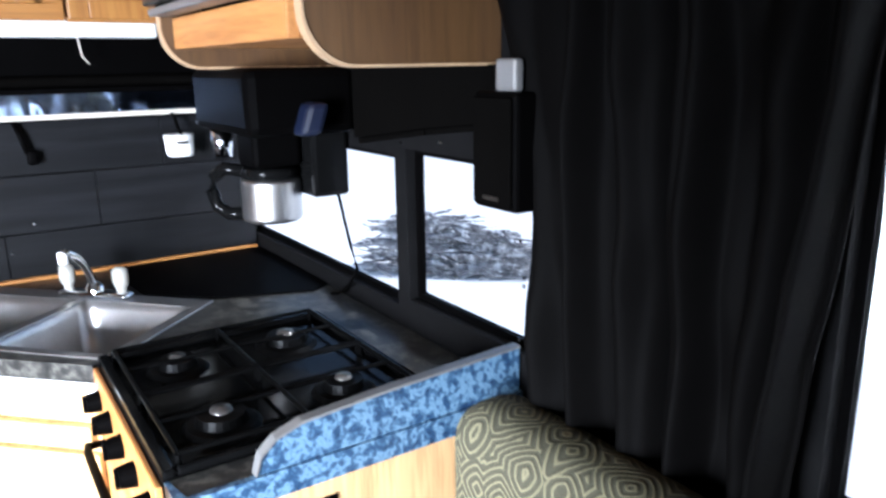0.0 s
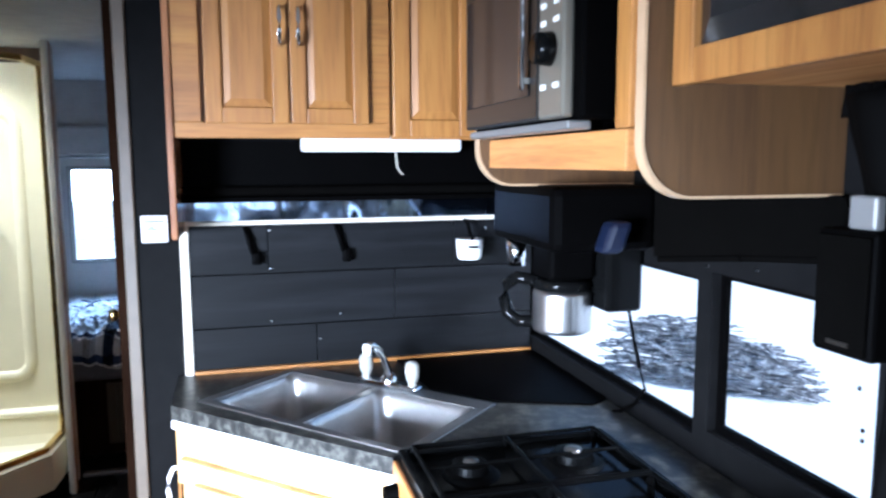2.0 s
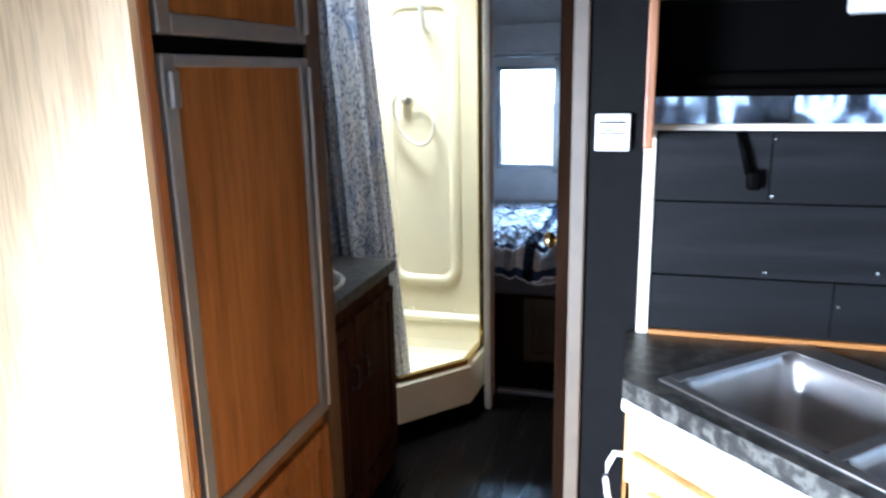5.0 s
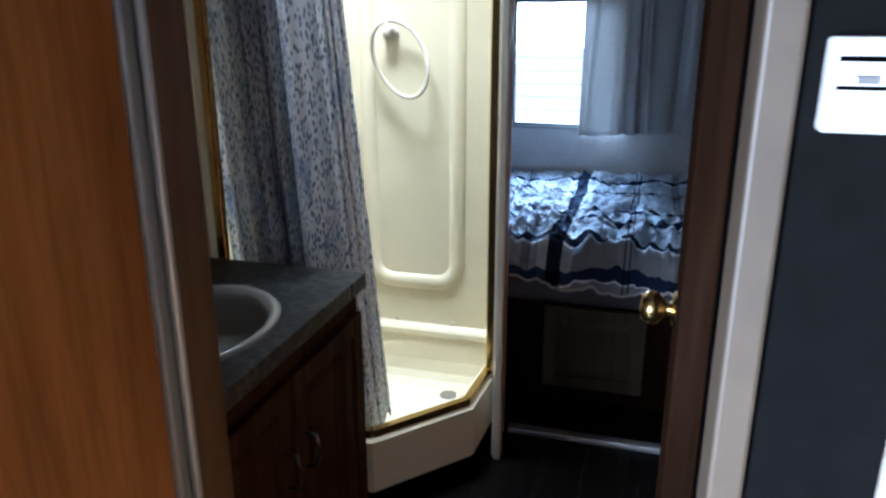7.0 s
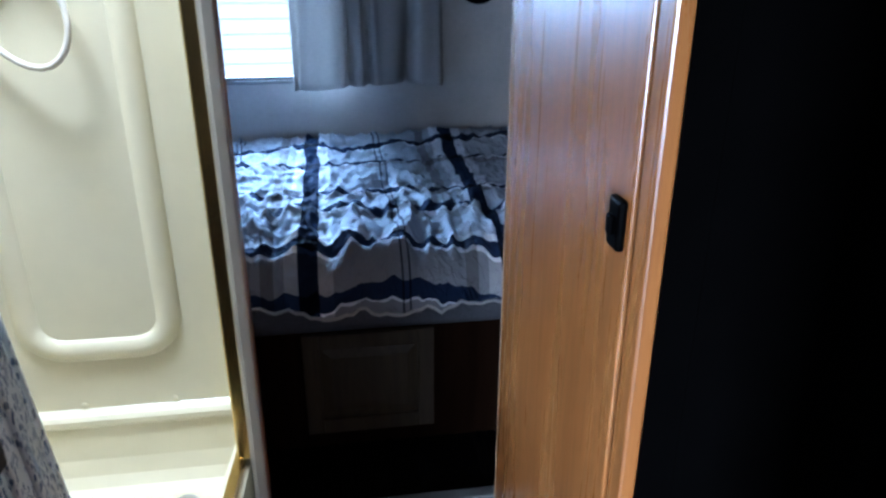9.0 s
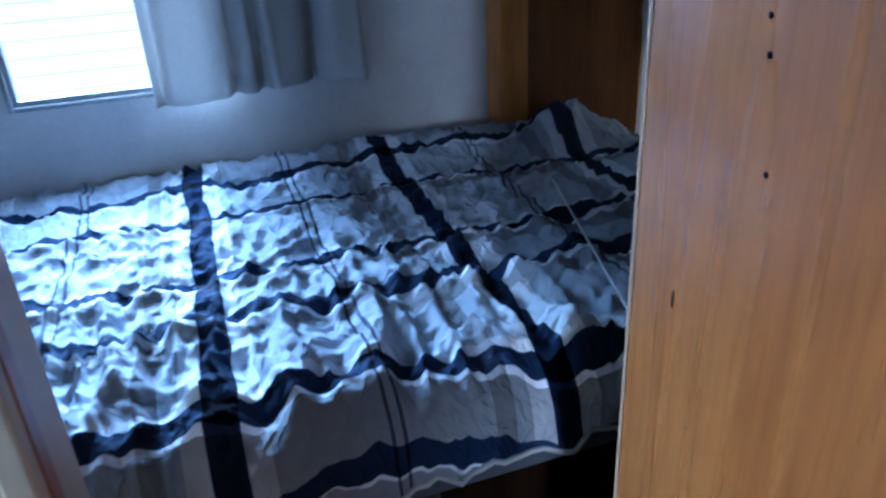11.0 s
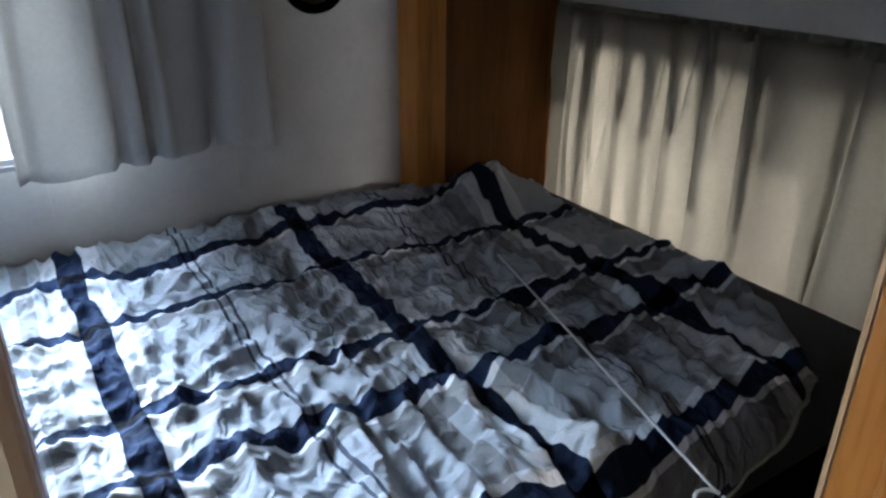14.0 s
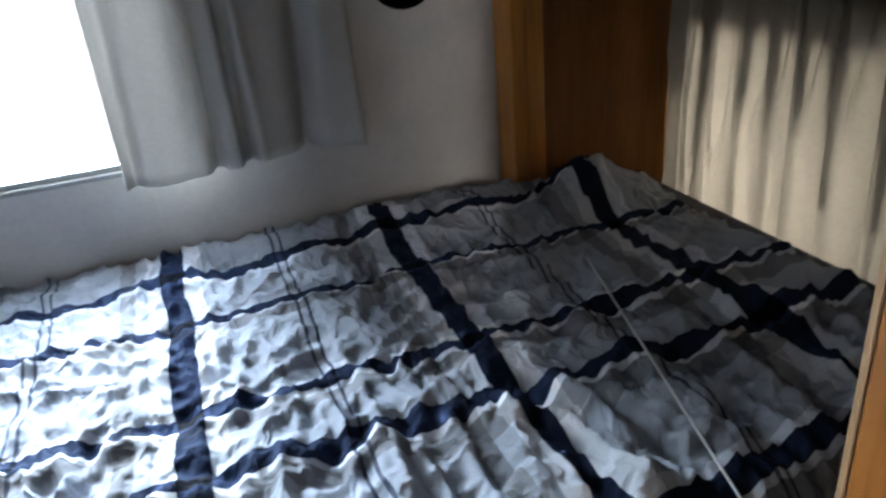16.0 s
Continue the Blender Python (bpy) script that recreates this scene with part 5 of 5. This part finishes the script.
def quilt_point(x, v):
    """A point of the quilt at x, v metres from the end wall along the cloth."""
    edge = 1.235
    fine = noise.noise((x * 55, v * 48, 61.0))
    if x > 0.86:
        q = min(1.0, (x - 0.86) / 0.31)
        edge = 1.235 - 0.34 * (1 - math.sqrt(max(0.0, 1 - q * q)))
    big = noise.noise((x * 2.1, v * 2.4, 1.3)) * 0.022
    w = noise.noise((x * 3.0 + 3, v * 2.5, 5.0)) * 0.7
    wx, wv = 0.05 * noise.noise((x * 9, v * 9, 31.0)), 0.05 * noise.noise((x * 9, v * 9, 41.0))
    d = noise.voronoi(((x + wx) * 7.5, (v + wv) * 6.0, 2.0))[0]
    puff = min(1.0, (d[1] - d[0]) * 2.6) ** 0.6
    d = noise.voronoi(((x + 1.5 * wx) * 19.0, (v + 1.5 * wv) * 15.0, 5.0))[0]
    crumple = min(1.0, (d[1] - d[0]) * 2.2) ** 0.7
    rid = 1 - abs(noise.noise((x * 8.5 + w, v * 5.0 - w * 0.6, 7.7))) * 2
    rid2 = 1 - abs(noise.noise((x * 15 + 2 * w, v * 11.0 + w, 2.2))) * 2
    gath = max(0.0, min(1.0, (v - 0.62) / 0.3))
    fold = noise.noise((x * 17 + 1.0 * w, v * 2.6, 9.1))
    calm = 1 - 0.45 * max(0.0, min(1.0, (v - edge + 0.12) / 0.12))
    far = 1 - gath
    across = max(0.0, 1 - abs(noise.noise((x * 4.5 + 0.8 * w, v * 15 + 0.9 * w, 14.0))) * 2.6)
    down = max(0.0, 1 - abs(noise.noise((x * 17 + 1.2 * w, v * 4.5 - w, 24.0))) * 2.6)
    slant = max(0.0, 1 - abs(noise.noise((x * 13 + v * 9 + w, v * 6 - x * 4, 34.0))) * 2.8)
    thin = max(0.0, 1 - abs(noise.noise((x * 27 - v * 11 + 2 * w, v * 13 + x * 9 + w, 54.0))) * 3.2)
    z = 0.603 + calm * (big + 0.007 * max(0, rid) ** 2 + 0.003 * rid2 + (0.007 + 0.005 * gath) * puff + (0.003 + 0.002 * gath) * crumple + 0.026 * fold * gath + 0.006 * thin + 0.011 * across * (0.35 + 0.65 * far) + 0.024 * down * (0.25 + 0.75 * gath) + 0.014 * slant + 0.0022 * noise.noise((x * 40, v * 34, 4)) + 0.0015 * fine)
    z += 0.105 * math.exp(-((x - 0.99) / 0.13) ** 2 - ((v - 0.20) / 0.11) ** 2) + 0.03 * math.exp(-((x - 0.62) / 0.35) ** 2 - ((v - 0.10) / 0.1) ** 2)
    z += 0.045 * math.exp(-((x - 0.51) / 0.06) ** 2 - ((v - 1.17) / 0.05) ** 2)
    z -= 0.02 * math.exp(-((x - 0.55) / 0.3) ** 2 - ((v - 0.75) / 0.3) ** 2)
    drift = 0.018 * noise.noise((x * 3.3, v * 2.0, 8.0)) + 0.008 * noise.noise((x * 9, v * 5.0, 6.0)) + 0.006 * noise.noise((x * 24, v * 9.0, 3.0))
    if v <= edge - 0.06:
        return (x + 0.009 * noise.noise((x * 6, v * 6, 11)) + 0.005 * noise.noise((x * 14, v * 16, 21)), YF - 0.008 - v - drift, z)
    s = v - (edge - 0.06)
    r = 0.085
    a = min(s / r, math.pi / 2 * 0.94)
    y = YF - 0.008 - (edge - 0.06) - r * math.sin(a) - drift
    zz = z - r * (1 - math.cos(a))
    rest = max(0, s - r * math.pi / 2 * 0.94)
    wave = (0.035 * noise.noise((x * 11 + w, 0.3, 12.0)) + 0.016 * noise.noise((x * 27, 0.8 * v, 17.0))) * min(1, rest / 0.06)
    return (x, y - 0.09 * rest - wave, zz - rest * 0.98)


for j in range(NY + 1):
    for i in range(NX + 1):
        x, f = X0 + (X1 - X0) * i / NX, j / NY
        length = LV + 0.02 * math.sin(x * 5) - 0.02 * max(0.0, min(1.0, (x + 0.05) / 0.3, (0.66 - (x)) / 0.2)) - (0.20 * max(0, (x - 0.62) / 0.55) ** 1.3)
        v = length * f
        vert = bm.verts.new(quilt_point(x, v))
        skew = max(0.0, min(1.0, (v - 0.9) / 0.2))
        param[vert] = (x, v + skew * (0.03 * math.exp(-((x - 0.12) / 0.15) ** 2) - 0.05 * math.exp(-((x - 0.47) / 0.15) ** 2)))
        grid.append(vert)
for j in range(NY):
    for i in range(NX):
        f = bm.faces.new([grid[q] for q in (j * (NX + 1) + i, j * (NX + 1) + i + 1, (j + 1) * (NX + 1) + i + 1, (j + 1) * (NX + 1) + i)])
        for lo in f.loops:
            lo[uvl].uv = param[lo.vert]
bmesh.ops.recalc_face_normals(bm, faces=bm.faces)
part("cover", bm, PLAID, quilt, smooth=True)
bm = B()
hem = [Vector(quilt_point(X0 + (X1 - X0) * k / 120, LV + 0.02 * math.sin((X0 + (X1 - X0) * k / 120) * 5) - 0.02 * max(0.0, min(1.0, (X0 + (X1 - X0) * k / 120 + 0.05) / 0.3, (0.66 - (X0 + (X1 - X0) * k / 120)) / 0.2)) - (0.20 * max(0, (X0 + (X1 - X0) * k / 120 - 0.62) / 0.55) ** 1.3))) for k in range(121)]
pipe(bm, hem, 0.005, 6)
part("piping", bm, GREY_CLOTH, quilt, "pale piped hem", True)

cord = thing("pull_cord", "thin white wand with a loop lying on the quilt", "cord")
bm = B()
pts = []
for k in range(40):
    g = k / 39
    x, y = 0.765 + (0.535 - 0.765) * g, 4.39 + (3.60 - 4.39) * g
    pts.append((x, y, quilt_point(x, min(1.16, YF - 0.008 - y))[2] + 0.012))
pts = [Vector(p) for p in pts]
lift = max(p.z - (pts[0].z + (pts[-1].z - pts[0].z) * k / 39) for k, p in enumerate(pts)) * 0.6
sm = [Vector((p.x, p.y, pts[0].z + (pts[-1].z - pts[0].z) * k / 39 + lift)) for k, p in enumerate(pts)]
pipe(bm, sm, 0.0024, 6)
part("wand", bm, CORD, cord, smooth=True)
bm = B()
e = sm[-1]
pipe(bm, [e + Vector((0.02 * (math.cos(a) - 1), 0.018 * math.sin(a) - 0.002, 0.002)) for a in (2 * math.pi * k / 18 for k in range(18))], 0.003, 6)
part("loop", bm, CORD, cord, smooth=True)

# end window with its half-drawn curtain
x0, x1, z0, z1 = FW
bm = B()
f = 0.014
for a in ((x0, z0, x0 + f, z1), (x1 - f, z0, x1, z1), (x0 + f, z0, x1 - f, z0 + f), (x0 + f, z1 - f, x1 - f, z1)):
    box(bm, a[0], YF + 0.005, a[1], a[2], YF + 0.03, a[3])
w = setting("window_bedroom_end", bm, ALU, "bright bedroom end window with grey frame")
bm = B()
box(bm, x0 + f, YF + 0.014, z0 + f, x1 - f, YF + 0.018, z1 - f)
g = part("pane", bm, PANE, w)
g.visible_shadow = False
bm = B()
for a in ((x0 - 0.012, z0 - 0.012, x0, z1 + 0.012), (x1, z0 - 0.012, x1 + 0.012, z1 + 0.012), (x0, z0 - 0.012, x1, z0), (x0, z1, x1, z1 + 0.012)):
    box(bm, a[0], YF - 0.006, a[1], a[2], YF - 0.0005, a[3], 0.002)
part("window_frame", bm, ALU, w)
ec = thing("curtain", "short grey curtain drawn half across the end window", "curtain")
bm = B()
drape(bm, -0.135, 0.43, 0.835, 1.52, lambda u, o, z: (u + (0.03 * (u > 0.1)) * (1.52 - z), YF - 0.052 - o * (1 + 0.9 * max(0.0, min(1.0, (u - 0.18) / 0.12))), z + 0.012 * math.sin(7 * u)), folds=4.6, depth=0.026, seed=3, nu=140, nz=24, gather=0.6)
part("cloth", bm, GREY_CLOTH, ec, smooth=True)
bm = B()
rod(bm, (-0.8, YF - 0.04, 1.525), (0.50, YF - 0.04, 1.525), 0.007)
part("curtain_rod", bm, ALU, ec)
vb = thing("valance_board", "pale beige valance board above the end window", "valance")
bm = B()
box(bm, -0.85, YF - 0.03, 1.545, 0.5, YF - 0.001, 1.71, 0.004)
part("board", bm, GREY_WALL, vb)
mr = thing("wall_mirror", "small round mirror in a black frame", "mirror")
bm = B()
turned(bm, [(0.062, 0.001), (0.064, 0.014), (0.074, 0.02), (0.086, 0.014), (0.088, 0.001)], pose(0.588, YF - 0.0005, 1.222, 90), 48)
part("frame", bm, BLACK, mr, smooth=True)
bm = B()
turned(bm, [(0.063, 0.006), (0.0, 0.006)], pose(0.588, YF - 0.0005, 1.222, 90), 40)
part("glass", bm, MIRROR, mr)

# oak corner boards beyond the bed
oc = thing("corner_cabinet", "golden oak corner cabinet at the bed end", "cabinet")
bm = B()
box(bm, 0.822, YF - 0.105, 0.40, 0.914, YF - 0.002, TOP - 0.002, 0.004)
part("stile", bm, OAK_GOLD, oc)
bm = B()
box(bm, 0.860, YF - 0.110, 0.41, 0.874, YF - 0.1055, TOP - 0.01, 0.002)
part("bead", bm, OAK_GOLD, oc)
bm = B()
box(bm, 0.915, YF - 0.060, 0.40, 1.4535, YF - 0.002, TOP - 0.002)
part("panel", bm, OAK_FRIDGE, oc, "darker oak panel")
oh = thing("overhead_cabinet", "pale grey overhead cabinet above the bedside curtain", "cabinet")
bm = B()
box(bm, 1.322, 3.42, 1.142, 1.454, YF - 0.0605, TOP - 0.002, 0.004)
part("body", bm, GREY_WALL, oh)

rcurt = thing("curtain", "thin linen curtain over the bedside window", "curtain")
bm = B()
drape(bm, 4.885, 3.60, 0.44, 1.125, lambda u, o, z: (1.335 - o + 0.012 * (o > 0.012), u, z), folds=9.0, depth=0.034, seed=12, sharp=True, nu=420, nz=20, gather=0.9)
part("cloth", bm, LINEN, rcurt, smooth=True)
# Darker strips added behind the cloth so the backlit pleats show as dark lines.
rnd = random.Random(5)
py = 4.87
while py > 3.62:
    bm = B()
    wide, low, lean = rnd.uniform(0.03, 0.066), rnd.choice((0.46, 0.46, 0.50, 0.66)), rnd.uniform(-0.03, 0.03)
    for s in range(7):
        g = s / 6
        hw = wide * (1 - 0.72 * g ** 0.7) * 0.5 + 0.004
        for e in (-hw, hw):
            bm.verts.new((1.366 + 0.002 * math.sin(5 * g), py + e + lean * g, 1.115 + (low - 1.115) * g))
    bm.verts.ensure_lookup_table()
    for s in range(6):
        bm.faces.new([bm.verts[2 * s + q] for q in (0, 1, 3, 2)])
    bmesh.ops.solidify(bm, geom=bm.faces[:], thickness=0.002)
    part("pleat", bm, LINEN_SHADE, rcurt, smooth=True)
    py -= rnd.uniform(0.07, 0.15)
bm = B()
drape(bm, 4.885, 3.60, 1.105, 1.141, lambda u, o, z: (1.338 - o, u, z), folds=34, depth=0.006, seed=13, nu=240, nz=3, gather=1)
part("heading", bm, LINEN, rcurt, smooth=True)
bm = B()
rod(bm, (1.352, 4.888, 1.12), (1.352, 3.45, 1.12), 0.005)
part("curtain_rod", bm, WHITE_PLASTIC, rcurt)
y0, y1, z0, z1 = BW
bm = B()
for a in ((y0, z0, y0 + f, z1), (y1 - f, z0, y1, z1), (y0 + f, z0, y1 - f, z0 + f), (y0 + f, z1 - f, y1 - f, z1), (4.20, z0 + f, 4.235, z1 - f)):
    box(bm, XR + 0.01, a[0], a[1], XR + 0.035, a[2], a[3])
w = setting("window_bedroom_side", bm, ALU, "low bedside window behind the linen curtain")
for a, b in ((y0 + f, 4.20), (4.235, y1 - f)):
    bm = B()
    box(bm, XR + 0.02, a, z0 + f, XR + 0.024, b, z1 - f)
    g = part("pane", bm, PANE, w)
    g.visible_shadow = False

# ---- outside ----
bm = B()
box(bm, -400, -400, -0.95, 400, 400, -0.85)
setting("ground", bm, SNOW, "snow covered ground around the trailer")


def brush_pile(x, y, w, h, seed):
    """A low heap of long grey sticks lying on the snow, its length turned half towards the trailer."""
    rnd = random.Random(seed)
    ob = thing("brush_pile", "low heap of grey brushwood lying in the snow", "brushwood", "brushwood outside")
    ax = Vector((-0.62, 0.78, 0))
    side = Vector((0.78, 0.62, 0))
    bm = B()
    for k in range(210):
        level = rnd.random() ** 1.25
        u = rnd.uniform(-0.5, 0.5) * w * (1 - 0.35 * level)
        c = Vector((x, y, -0.85 + 0.015 + level * h * (0.8 + 0.2 * math.sin(5 * u + seed)))) + ax * u + side * rnd.uniform(-0.22, 0.22) * (1.1 - level)
        d = (ax * rnd.choice((-1, 1)) + side * rnd.uniform(-0.5, 0.5) + Vector((0, 0, rnd.uniform(-0.22, 0.22)))).normalized()
        half, r = rnd.uniform(0.10, 0.34), rnd.uniform(0.005, 0.016)
        bend = Vector((rnd.uniform(-0.04, 0.04), rnd.uniform(-0.04, 0.04), rnd.uniform(-0.02, 0.05)))
        low = -0.85 - (c.z - abs(d.z) * half) + r
        if low > 0:
            c.z += low
        pipe(bm, [c - d * half, c + bend, c + d * half], r, 5)
    part("sticks", bm, TWIG, ob)


for k, (sx_, sy_, w_, h_) in enumerate(((5.58, 5.95, 0.7, 0.54), (5.22, 6.3, 0.9, 0.62), (4.85, 6.7, 1.0, 0.66))):
    brush_pile(sx_, sy_, w_, h_, k)

# the white-sided neighbour behind the trailer, seen through the end window
nb = thing("neighbouring_house", "white lap-sided wall of a neighbouring building in snow", "house")
SIDING = plain("white_vinyl_siding", (0.86, 0.86, 0.86), 0.6, scale=3, vary=0.05)
bm = B()
box(bm, -7.0, 10.03, -0.85, 4.0, 13.0, 3.3)
part("wall", bm, SIDING, nb)
bm = B()
prism(bm, [(9.8, 3.3), (13.2, 3.3), (11.5, 4.6)], -7.2, 4.2, "x")
part("roof", bm, SNOW, nb, "snow covered roof")
bm = B()
prism(bm, [(0.0, 0.0), (-0.022, 0.004), (-0.006, 0.148), (0.0, 0.148)], -7.0, 4.0, "x")
board = part("siding_board", bm, SIDING, nb)
for k in range(27):
    ob = board if k == 0 else new("siding_board", board.data)
    ob.parent = nb
    ob.location = (0, 10.029, -0.84 + 0.15 * k)
